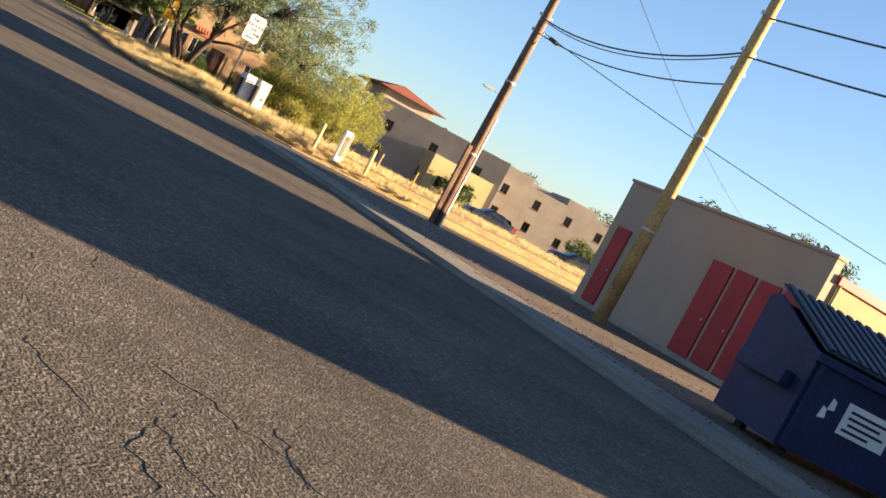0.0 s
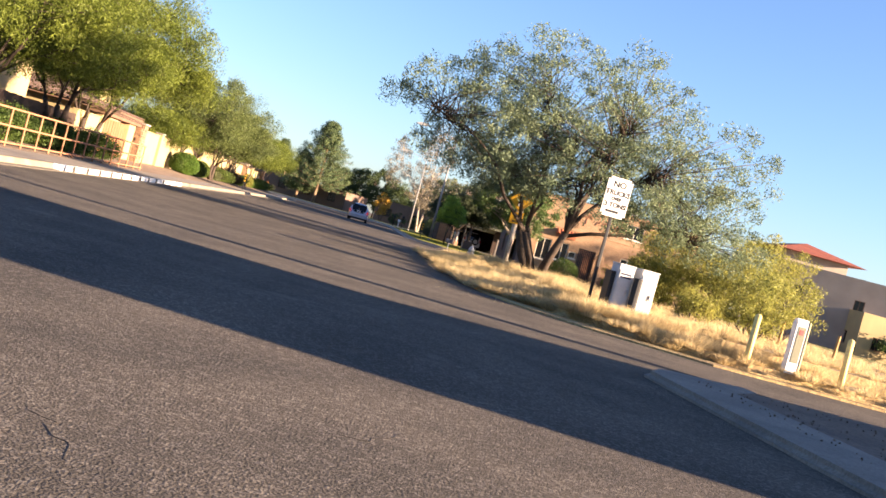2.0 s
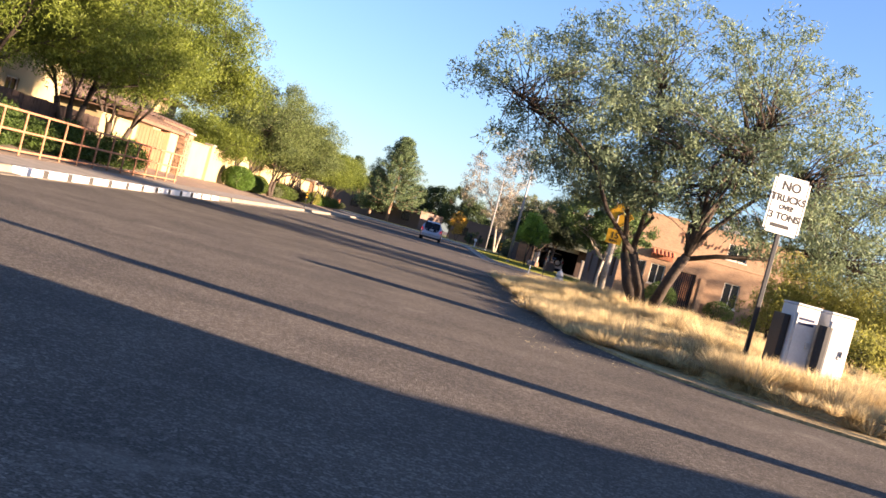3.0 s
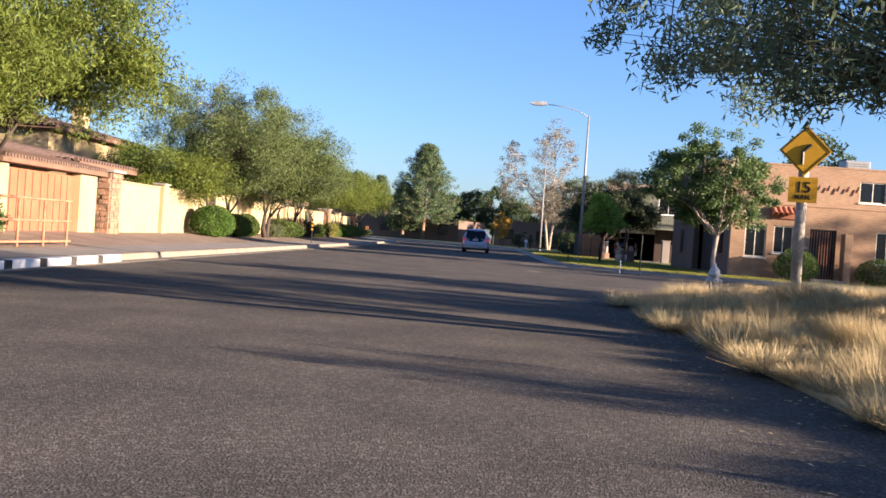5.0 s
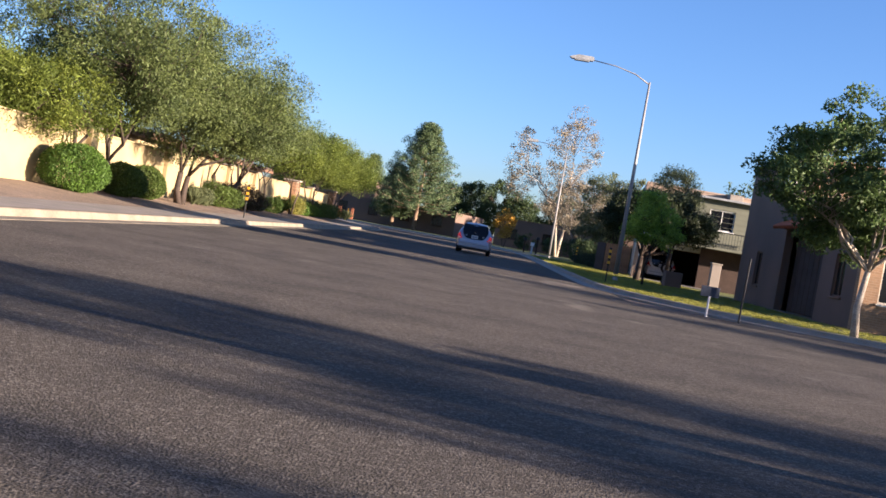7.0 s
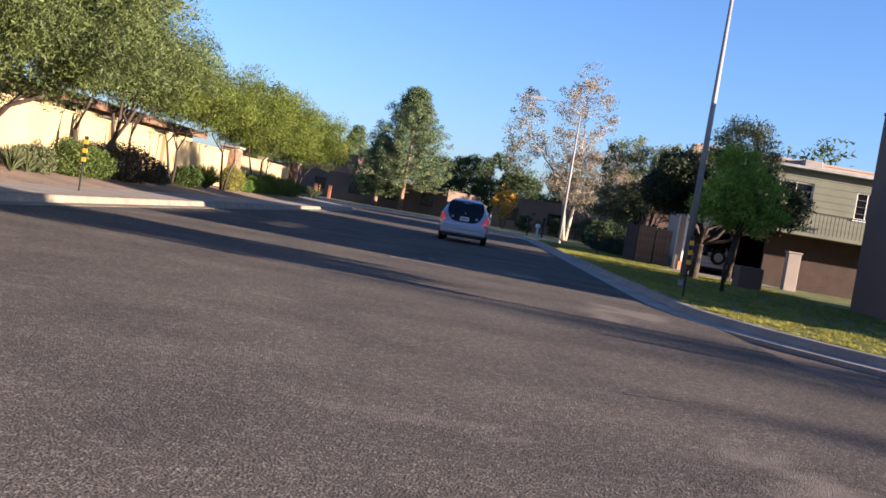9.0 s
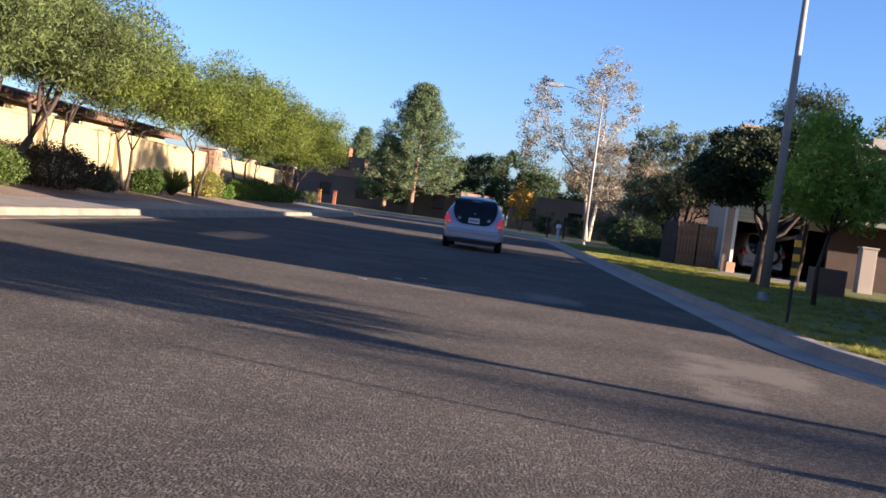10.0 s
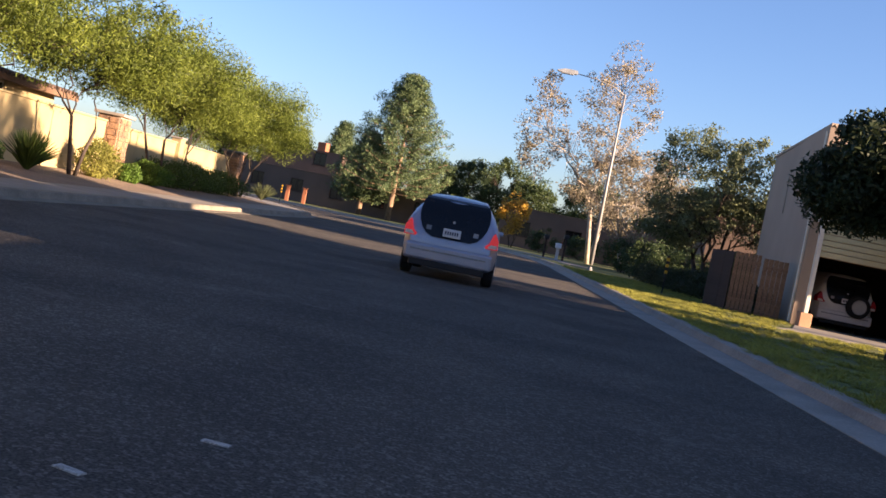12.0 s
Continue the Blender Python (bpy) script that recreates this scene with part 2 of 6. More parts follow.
CABINET = mat("cabinet_paint", (0.50, 0.50, 0.49), (0.43, 0.43, 0.425), scale=2, fine=30, rough=0.6, bump=0.03, grain=0.06)
GREYPLATE = mat("grey_plate", (0.30, 0.31, 0.32), scale=3, fine=30, rough=0.5, bump=0)
BOLLARD = mat("faded_yellow", (0.66, 0.52, 0.20), (0.55, 0.42, 0.16), scale=4, fine=30, rough=0.7, grain=0.15)
YELLOWISH = mat("faded_cream", (0.68, 0.60, 0.36), (0.60, 0.52, 0.30), scale=4, fine=30, rough=0.7, grain=0.1)
SILVER = mat("silver_enamel", (0.58, 0.57, 0.54), (0.45, 0.44, 0.42), scale=4, fine=30, rough=0.5, metal=0.1, grain=0.1)
GLOW = mat("lit_red_lens", (0.55, 0.02, 0.03), scale=2, fine=30, rough=0.15, bump=0, grain=0.05, spec=0.6)
GLOW.node_tree.nodes["Principled BSDF"].inputs["Emission Color"].default_value = (1.0, 0.05, 0.06, 1)
GLOW.node_tree.nodes["Principled BSDF"].inputs["Emission Strength"].default_value = 0.06
MESQUITE = leaf_mat("mesquite_leaf", (0.17, 0.215, 0.115), (0.10, 0.14, 0.085), through=0.35)
VERDE = leaf_mat("palo_verde_leaf", (0.145, 0.18, 0.024), (0.075, 0.105, 0.016), through=0.4)
DARKLEAF = leaf_mat("dark_leaf", (0.07, 0.11, 0.03), (0.04, 0.07, 0.02))
PINE = leaf_mat("pine_needle", (0.125, 0.17, 0.07), (0.06, 0.095, 0.042), through=0.2)
OLIVE = leaf_mat("olive_leaf", (0.15, 0.17, 0.08), (0.09, 0.11, 0.05))
AUTUMN = leaf_mat("autumn_leaf", (0.27, 0.225, 0.15), (0.17, 0.15, 0.10))
BRIGHT = leaf_mat("bright_leaf", (0.10, 0.18, 0.025), (0.06, 0.115, 0.018))
MESQUITE2 = leaf_mat("mesquite_shade_leaf", (0.12, 0.152, 0.042), (0.065, 0.09, 0.03))
STREETLEAF = leaf_mat("street_tree_leaf", (0.10, 0.155, 0.045), (0.06, 0.095, 0.03))
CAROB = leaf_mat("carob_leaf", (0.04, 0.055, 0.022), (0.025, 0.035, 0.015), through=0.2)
HEDGE = leaf_mat("hedge_leaf", (0.07, 0.11, 0.02), (0.04, 0.07, 0.015))
HEDGE2 = leaf_mat("bush_leaf", (0.10, 0.145, 0.028), (0.06, 0.09, 0.018))
BROWNLEAF = leaf_mat("brown_leaf", (0.065, 0.05, 0.027), (0.042, 0.034, 0.019))
GOLD = leaf_mat("golden_leaf", (0.29, 0.28, 0.065), (0.19, 0.205, 0.05), through=0.5)
YELLOWLEAF = leaf_mat("yellow_leaf", (0.50, 0.30, 0.04), (0.36, 0.22, 0.04))
# leaf colour raised to stand in for sunlight that the house blocks
BRIGHT2 = leaf_mat("sunlit_young_leaf", (0.30, 0.40, 0.06), (0.19, 0.28, 0.04), through=0.45)
DARKLEAF2 = leaf_mat("far_dark_leaf", (0.07, 0.10, 0.035), (0.04, 0.065, 0.025))
STRAW = leaf_mat("dry_grass", (0.62, 0.50, 0.27), (0.44, 0.34, 0.18), through=0.4)
BLADE = leaf_mat("grass_blade", (0.33, 0.32, 0.065), (0.22, 0.225, 0.045), through=0.45)


# ---- building blocks ----
def part(name, bm, material, parent=None, label="", smooth=False):
    """Link a bmesh as one mesh object, under parent if there is one."""
    me = bpy.data.meshes.new(name)
    bm.to_mesh(me)
    bm.free()
    me.materials.append(material)
    if smooth:
        me.shade_smooth()
    ob = new(name, me)
    if parent:
        ob.parent = parent
    if label:
        ob["label"] = label
    return ob


def empty(name, x, y, z=0.0, turn=0.0):
    ob = new(name)
    ob.empty_display_size = 0.2
    ob.matrix_basis = pose(x, y, z, 0, 0, turn)
    return ob


def box(bm, x0, y0, z0, x1, y1, z1, bevel=0.0, m=None):
    r = bmesh.ops.create_cube(bm, size=1)
    vs = r["verts"]
    bmesh.ops.scale(bm, vec=(x1 - x0, y1 - y0, z1 - z0), verts=vs)
    bmesh.ops.translate(bm, vec=((x0 + x1) / 2, (y0 + y1) / 2, (z0 + z1) / 2), verts=vs)
    if bevel:
        es = list({e for v in vs for e in v.link_edges})
        out = bmesh.ops.bevel(bm, geom=es, offset=bevel, segments=2, affect="EDGES", profile=0.5)
        vs = list(set(out["verts"]) | {v for v in vs if v.is_valid})
    if m is not None:
        bmesh.ops.transform(bm, matrix=m, verts=[v for v in vs if v.is_valid])
    return bm


def boxm(x0, y0, z0, x1, y1, z1, bevel=0.0, m=None):
    return box(bmesh.new(), x0, y0, z0, x1, y1, z1, bevel, m)


def tube(bm, points, radii, sides=8):
    """A tapered round bar along points."""
    rings = []
    for i, p in enumerate(points):
        p = Vector(p)
        d = (Vector(points[min(i + 1, len(points) - 1)]) - Vector(points[max(i - 1, 0)])).normalized()
        a = d.orthogonal().normalized()
        b = d.cross(a)
        rings.append([bm.verts.new(p + radii[i] * (a * math.cos(k * math.tau / sides) + b * math.sin(k * math.tau / sides))) for k in range(sides)])
    for r0, r1 in zip(rings, rings[1:]):
        # match the rings where they lie closest
        s = min(range(sides), key=lambda j: (r1[j].co - r0[0].co).length)
        for k in range(sides):
            bm.faces.new((r0[k], r0[(k + 1) % sides], r1[(k + 1 + s) % sides], r1[(k + s) % sides]))
    bm.faces.new(rings[0][::-1])
    bm.faces.new(rings[-1])
    bmesh.ops.recalc_face_normals(bm, faces=bm.faces[:])
    return bm


def tubem(points, radii, sides=8):
    return tube(bmesh.new(), points, radii, sides)


def prism(bm, outline, z0, z1, axis="z"):
    """An outline of (a, b) pairs, pushed along an axis."""
    def at(a, b, c):
        return (a, b, c) if axis == "z" else (c, a, b) if axis == "x" else (a, c, b)
    lo = [bm.verts.new(at(a, b, z0)) for a, b in outline]
    hi = [bm.verts.new(at(a, b, z1)) for a, b in outline]
    bm.faces.new(lo[::-1])
    bm.faces.new(hi)
    for i in range(len(lo)):
        j = (i + 1) % len(lo)
        bm.faces.new((lo[i], lo[j], hi[j], hi[i]))
    bmesh.ops.recalc_face_normals(bm, faces=bm.faces[:])
    return bm


def prismm(outline, z0, z1, axis="z"):
    return prism(bmesh.new(), outline, z0, z1, axis)


def quads(name, centres, along, across, material, parent=None):
    """Many small pointed leaves as one mesh, from arrays of centres and half axes."""
    n = len(centres)
    co = np.empty((n, 3, 3), dtype=np.float32)
    co[:, 0], co[:, 1], co[:, 2] = centres - along - across, centres - along + across, centres + along
    me = bpy.data.meshes.new(name)
    me.vertices.add(3 * n)
    me.vertices.foreach_set("co", co.ravel())
    me.loops.add(3 * n)
    me.loops.foreach_set("vertex_index", np.arange(3 * n, dtype=np.int32))
    me.polygons.add(n)
    me.polygons.foreach_set("loop_start", np.arange(0, 3 * n, 3, dtype=np.int32))
    me.update()
    me.materials.append(material)
    ob = new(name, me)
    if parent:
        ob.parent = parent
    return ob


def unit(rng, n):
    v = rng.normal(size=(n, 3))
    return v / np.linalg.norm(v, axis=1)[:, None]


def leaves(rng, clumps, per, size, slim=0.45, droop=0.0):
    """Leaves scattered round clumps (x, y, z, radius): centres and half axes."""
    c = np.array(clumps, dtype=float)
    k = np.repeat(np.arange(len(c)), per)
    d = unit(rng, len(k)) * (rng.random(len(k)) ** 0.45)[:, None]
    centres = c[k, :3] + d * c[k, 3:4] * np.array([1, 1, 0.8])
    a = unit(rng, len(k))
    a[:, 2] -= droop
    a /= np.linalg.norm(a, axis=1)[:, None]
    b = np.cross(a, unit(rng, len(k)))
    b /= np.linalg.norm(b, axis=1)[:, None] + 1e-9
    s = size * (0.6 + 0.8 * rng.random(len(k)))[:, None]
    return centres, a * s, b * s * slim


def tree(name, label, category, x, y, crowns, leaf, bark, stems=1, fork=1.2, girth=0.16, clumps=60, per=110, size=0.07, clump=0.55, seed=1, slim=0.45, droop=0.0, lean=0.3, hollow=0.5, base=0.0, group="", mains=0):
    """A tree: tapered stems that fork into limbs, and a crown of leaf clumps inside the given ellipsoids (dx, dy, z, rx, ry, rz)."""
    rng = np.random.default_rng(seed)
    root = tagged(empty(name, x, y, base), label, category, group)
    vol = np.array([c[3] * c[4] * c[5] for c in crowns]) ** 0.7
    which = rng.choice(len(crowns), clumps, p=vol / vol.sum())
    cr = np.array(crowns, dtype=float)[which]
    d = unit(rng, clumps) * (hollow + (1 - hollow) * rng.random(clumps) ** 0.6)[:, None]
    pts = cr[:, :3] + d * cr[:, 3:6]
    pts[:, 2] = np.maximum(pts[:, 2], 0.3)
    rad = clump * (0.6 + 0.8 * rng.random(clumps))
    forks = []
    bm = bmesh.new()
    for s in range(stems):
        a = math.tau * (s + rng.random() * 0.6) / stems
        top = Vector((lean * math.cos(a) * (stems > 1) + 0.1 * rng.normal(), lean * math.sin(a) * (stems > 1) + 0.1 * rng.normal(), fork * (0.85 + 0.3 * rng.random())))
        foot = Vector((0.12 * math.cos(a) * (stems > 1), 0.12 * math.sin(a) * (stems > 1), -0.1))
        mid = foot.lerp(top, 0.5) + Vector((0.06 * rng.normal(), 0.06 * rng.normal(), 0))
        tube(bm, [foot, mid, top], [girth * 1.15, girth * 0.9, girth * 0.75], 9)
        forks.append(top)
    part("trunk", bm, bark, root, smooth=True)
    mains = mains or max(3, min(10, clumps // 9))
    lead = pts[rng.choice(clumps, mains, replace=False)]
    owner = np.argmin(np.linalg.norm(pts[:, None] - lead[None], axis=2), axis=1)
    for i in range(mains):
        bm = bmesh.new()
        f = min(forks, key=lambda q: (q.xy - Vector(lead[i][:2])).length + 0.3 * rng.random())
        end = Vector(lead[i])
        mid = f.lerp(end, 0.5) + Vector((0.12 * rng.normal(), 0.12 * rng.normal(), 0.12 * (end - f).length))
        bend = (end - f).length * 0.05
        w = [Vector(rng.normal(size=3)) * bend for _ in range(4)]
        tube(bm, [f, f.lerp(mid, 0.4) + w[0], f.lerp(mid, 0.75) + w[1], mid, mid.lerp(end, 0.4) + w[2], mid.lerp(end, 0.75) + w[3], end], [girth * g for g in (0.5, 0.42, 0.35, 0.28, 0.2, 0.13, 0.06)], 6)
        for j in np.where(owner == i)[0]:
            p = Vector(pts[j])
            q = mid.lerp(end, 0.2 + 0.6 * rng.random())
            k = q.lerp(p, 0.5) + Vector((0.1 * rng.normal(), 0.1 * rng.normal(), 0.08))
            tube(bm, [q, k, p], [girth * 0.13, girth * 0.08, girth * 0.03], 3)
        part("limb", bm, bark, root, smooth=True)
    c, a, b = leaves(rng, np.column_stack([pts, rad]), per, size, slim, droop)
    quads("crown", c, a, b, leaf, root)
    return root


def shrub(name, label, x, y, r, h, leaf, seed=1, count=2600, size=0.035, base=0.3, group="", clipped=False):
    """A low bush: short stems and a rounded, uneven mass of leaves."""
    rng = np.random.default_rng(seed)
    root = tagged(empty(name, x, y, base), label, "bush", group)
    bm = bmesh.new()
    for k in range(7):
        a = math.tau * k / 7 + rng.random()
        tube(bm, [(0.05 * math.cos(a), 0.05 * math.sin(a), -0.08), (0.3 * r * math.cos(a), 0.3 * r * math.sin(a), 0.35 * h), (0.6 * r * math.cos(a), 0.6 * r * math.sin(a), 0.7 * h)], [0.02, 0.014, 0.006], 5)
    part("stem", bm, BARK, root)
    d = unit(rng, count)
    d[:, 2] = np.abs(d[:, 2]) * np.where(rng.random(count) < 0.35, -0.62, 1.0)
    lump = 1 + (0.04 if clipped else 0.2) * np.sin(5 * d[:, 0] + seed) * np.cos(4 * d[:, 1] + 2 * seed) + (0.02 if clipped else 0.08) * rng.normal(size=count)
    depth = (1 - 0.35 * rng.random(count) ** 2) * lump
    c = d * depth[:, None] * np.array([r, r, h * 0.62]) + np.array([0, 0, h * 0.38])
    c[:, 2] = np.maximum(c[:, 2], 0.02)
    a = unit(rng, count) + 0.6 * d
    a /= np.linalg.norm(a, axis=1)[:, None]
    b = np.cross(a, unit(rng, count))
    s = size * (0.7 + 0.6 * rng.random(count))[:, None]
    quads("foliage", c, a * s, b * s * 0.6, leaf, root)
    return root


def blades(name, label, category, spots, per, height, spread, width, material, seed, parent=None):
    """Tufts of grass as one mesh: spots are rows of x, y, z, scale."""
    rng = np.random.default_rng(seed)
    s = np.array(spots, dtype=float)
    k = np.repeat(np.arange(len(s)), per)
    n = len(k)
    ang = rng.random(n) * math.tau
    fall = 1.35 * rng.random(n) ** 0.8
    length = height * (0.65 + 0.4 * rng.random(n)) * s[k, 3]
    way = np.column_stack([np.cos(ang), np.sin(ang), np.zeros(n)])
    foot = s[k, :3] + way * (0.35 * spread * height * rng.random(n) * s[k, 3])[:, None]
    tip = foot + way * (spread * length * np.sin(fall))[:, None] + rng.normal(size=(n, 3)) * 0.1 * height * s[k, 3:4]
    tip[:, 2] = foot[:, 2] + length * np.cos(fall) + 0.02
    side = np.column_stack([-np.sin(ang + rng.normal(size=n)), np.cos(ang), np.zeros(n)]) * (width * (0.6 + 0.8 * rng.random(n)))[:, None]
    ob = quads(name, (foot + tip) / 2, (tip - foot) / 2, side, material, parent)
    return tagged(ob, label, category, kind="stuff")


def wall_with(holes, x0, x1, z0, z1, thick, m):
    """A wall in the local xz plane, its outer face at y 0, with rectangular holes (x0, z0, x1, z1) through it; one joined mesh."""
    bm = bmesh.new()
    xs = sorted({x0, x1, *(h[0] for h in holes), *(h[2] for h in holes)})
    zs = sorted({z0, z1, *(h[1] for h in holes), *(h[3] for h in holes)})
    nx, nz = len(xs) - 1, len(zs) - 1
    made = {}

    def v(i, k, y):
        if (i, k, y) not in made:
            made[i, k, y] = bm.verts.new((xs[i], y, zs[k]))
        return made[i, k, y]

    def solid(i, k):
        return 0 <= i < nx and 0 <= k < nz and not any(h[0] <= xs[i] and xs[i + 1] <= h[2] and h[1] <= zs[k] and zs[k + 1] <= h[3] for h in holes)
    for i in range(nx):
        for k in range(nz):
            if not solid(i, k):
                continue
            bm.faces.new((v(i, k, 0), v(i + 1, k, 0), v(i + 1, k + 1, 0), v(i, k + 1, 0)))
            bm.faces.new((v(i, k, thick), v(i, k + 1, thick), v(i + 1, k + 1, thick), v(i + 1, k, thick)))
            for di, dk, a, b in ((-1, 0, (i, k), (i, k + 1)), (1, 0, (i + 1, k), (i + 1, k + 1)), (0, -1, (i, k), (i + 1, k)), (0, 1, (i, k + 1), (i + 1, k + 1))):
                if not solid(i + di, k + dk):
                    bm.faces.new((v(*a, 0), v(*b, 0), v(*b, thick), v(*a, thick)))
    bmesh.ops.recalc_face_normals(bm, faces=bm.faces[:])
    bmesh.ops.transform(bm, matrix=m, verts=bm.verts)
    return bm


def window(parent, hole, m, frame_mat, bars=1, deep=0.07, sill=True):
    """A window in a hole of wall_with: frame, panes, mullions and sill."""
    a, c, b, d = hole
    bm = bmesh.new()
    w = 0.055
    for q in ((a, c, a + w, d), (b - w, c, b, d), (a + w, c, b - w, c + w), (a + w, d - w, b - w, d)):
        box(bm, q[0], deep, q[1], q[2], deep + 0.06, q[3], 0.006)
    bmesh.ops.transform(bm, matrix=m, verts=bm.verts)
    win = part("window", bm, frame_mat, parent)
    step = (b - a - 2 * w) / (bars + 1)
    for i in range(bars + 1):
        part("pane", boxm(a + w + i * step, deep + 0.025, c + w, a + w + (i + 1) * step, deep + 0.035, d - w, m=m), GLASS, win)
        if i:
            part("mullion", boxm(a + w + i * step - 0.02, deep + 0.005, c + w, a + w + i * step + 0.02, deep + 0.055, d - w, m=m), frame_mat, win)
    if sill:
        part("sill", boxm(a - 0.06, -0.06, c - 0.07, b + 0.06, deep, c - 0.004, 0.008, m), frame_mat, win)
    return win


def facing(x, y, turn):
    """Local x along the wall, local y into the building."""
    return pose(x, y, 0, 0, 0, turn)


# ---- ground and road ----
def slab(name, outline, z0, z1, material, label, category):
    return tagged(part(name, prismm(outline, z0, z1), material), label, category, kind="structure")


def arc(cx, cy, r, a0, a1, n=10):
    return [(cx + r * math.cos(radians(a0 + (a1 - a0) * i / n)), cy + r * math.sin(radians(a0 + (a1 - a0) * i / n))) for i in range(n + 1)]


def kerb(name, line, label, width=0.16, top=0.13, material=None, pan=0.36):
    """A kerb with a rounded edge and a gutter pan, along a line; the street lies to its right."""
    bm = bmesh.new()
    prof = [(0, -0.2), (0, top), (-width + 0.05, top), (-width + 0.012, top - 0.015), (-width, top - 0.06), (-width - 0.03, 0.012), (-width - pan, 0.006), (-width - pan - 0.01, -0.2)]
    rings = []
    for i, p in enumerate(line):
        p = Vector(p)
        d = (Vector(line[min(i + 1, len(line) - 1)]) - Vector(line[max(i - 1, 0)])).normalized()
        n = Vector((-d.y, d.x))
        rings.append([bm.verts.new((*(p + n * (a + width)), z)) for a, z in prof])
    for r0, r1 in zip(rings, rings[1:]):
        for k in range(len(prof)):
            j = (k + 1) % len(prof)
            bm.faces.new((r0[k], r0[j], r1[j], r1[k]))
    bm.faces.new(rings[0])
    bm.faces.new(rings[-1][::-1])
    bmesh.ops.recalc_face_normals(bm, faces=bm.faces[:])
    return tagged(part(name, bm, material or CONCRETE), label, "kerb", kind="structure")


# the eastern kerb line where the street bends away to the west, and the western one
FAR = [(8.3, 106.8), (8.3, 134), (7.9, 142), (6.6, 149), (4.0, 155.5), (0.0, 162), (-6, 168.5), (-14, 173.5), (-30, 178), (-60, 180)]
WEST = [(-3.4, -80), (-3.4, 30), (-3.35, 133), (-3.8, 140), (-5.5, 147), (-8, 153), (-12, 159), (-20, 164.5), (-60, 168)]


def beside(line, off):
    """The line shifted to its left by off."""
    out = []
    for i, q in enumerate(line):
        d = (Vector(line[min(i + 1, len(line) - 1)]) - Vector(line[max(i - 1, 0)])).normalized()
        out.append((q[0] - d.y * off, q[1] + d.x * off))
    return out


bm = bmesh.new()
bmesh.ops.create_grid(bm, x_segments=40, y_segments=40, size=900)
bmesh.ops.translate(bm, vec=(0, 100, -0.06), verts=bm.verts)
tagged(part("ground", bm, DIRT), "bare brown desert dirt around the street", "ground", kind="structure")
slab("road", [(-3.5, -80), (9.5, -80), (9.5, 26), (90, 26), (90, 34), (8.4, 34), (8.4, 57.5), (90, 57.5), (90, 79), (8.4, 79)] + [(x + 0.1, y + 0.1) for x, y in FAR[1:]] + [(x - 0.1, y) for x, y in WEST[:1:-1]], -0.3, 0.0, ASPHALT, "worn grey-brown asphalt street with fine cracks", "road")

slab("dirt_strip", [(10.2, -80), (10.2, 10), (9.9, 20), (9.3, 26.0), (11.0, 26.5), (90, 26.6), (90, -80)], -0.25, 0.09, DIRT, "bare dirt strip behind the concrete apron", "ground")
bm = prismm([(8.95, -80), (8.95, 12), (8.75, 20), (8.45, 25.5), (8.8, 26.3), (10.3, 26.9), (10.35, 26.4), (9.7, 25.4), (10.1, 20), (10.45, 10), (10.45, -80)], -0.2, 0.1)
bmesh.ops.bevel(bm, geom=[e for e in bm.edges if all(v.co.z > 0.05 for v in e.verts)], offset=0.07, segments=3, affect="EDGES")
tagged(part("apron", bm, APRON), "low worn concrete apron along the street", "pavement", kind="structure")
VERGE = [(60, 59.2), (11, 59.4), (9.0, 59), (7.9, 57.6), (7.35, 54), (7.2, 48), (7.3, 40), (7.5, 36.6), (8.1, 34.4), (9.4, 32.7), (11.5, 31.7), (60, 31.2)]
bm = prismm(VERGE, -0.2, 0.04)
tagged(part("verge", bm, DRY), "dry verge of dust and dead grass", "ground", kind="structure")
bm = prismm([(x + (0.9 if x < 30 else 0), y - (0.8 if y > 55 else 0) + (0.6 if y < 34 else 0)) for x, y in VERGE], -0.2, 0.2)
bmesh.ops.bevel(bm, geom=[e for e in bm.edges if all(v.co.z > 0.1 for v in e.verts)], offset=0.14, segments=3, affect="EDGES")
tagged(part("verge_mound", bm, DRY), "raised dry verge under straw-coloured grass", "ground", kind="structure")
bm = prismm([(60, 56.8), (12, 56.9), (10.4, 56.4), (9.3, 54), (9.0, 48), (9.1, 40), (9.5, 37.2), (10.6, 35.0), (12.5, 34.2), (60, 33.8)], -0.1, 0.44)
bmesh.ops.bevel(bm, geom=[e for e in bm.edges if all(v.co.z > 0.3 for v in e.verts)], offset=0.4, segments=4, affect="EDGES")
tagged(part("verge_crest", bm, DRY), "crest of the dry grassy verge", "ground", kind="structure")
slab("dirt_island", [(20, 61.2), (90, 61.0), (90, 72.6), (22, 72.8), (19.4, 70), (18.6, 64)], -0.1, 0.02, DRY, "dusty strip of dry ground between the side streets", "ground")
EAST = [(90, 78.2), (20, 78.2)] + arc(18, 88.0, 9.7, 268, 180, 12) + [(8.3, 106.8)]
slab("lawn", [(90, 78.35), (20, 78.35)] + arc(18, 88.0, 9.55, 268, 180, 12) + [(8.45, 160), (90, 160)], -0.2, 0.115, LAWN, "short yellow-green lawn behind the kerb", "lawn")
kerb("kerb_east", EAST[::-1], "pale concrete kerb along the lawn", width=0.24, pan=0.5)
kerb("kerb_east", FAR[::-1], "pale concrete kerb along the lawn and the bend", width=0.24, pan=0.5)
slab("driveway", [(11.9, 112.5), (12.7, 113.9), (13.9, 117.7), (18.0, 117.7), (17.2, 113.2), (13.4, 112.5)], -0.1, 0.128, CONCRETE, "concrete driveway up to the carport", "driveway")
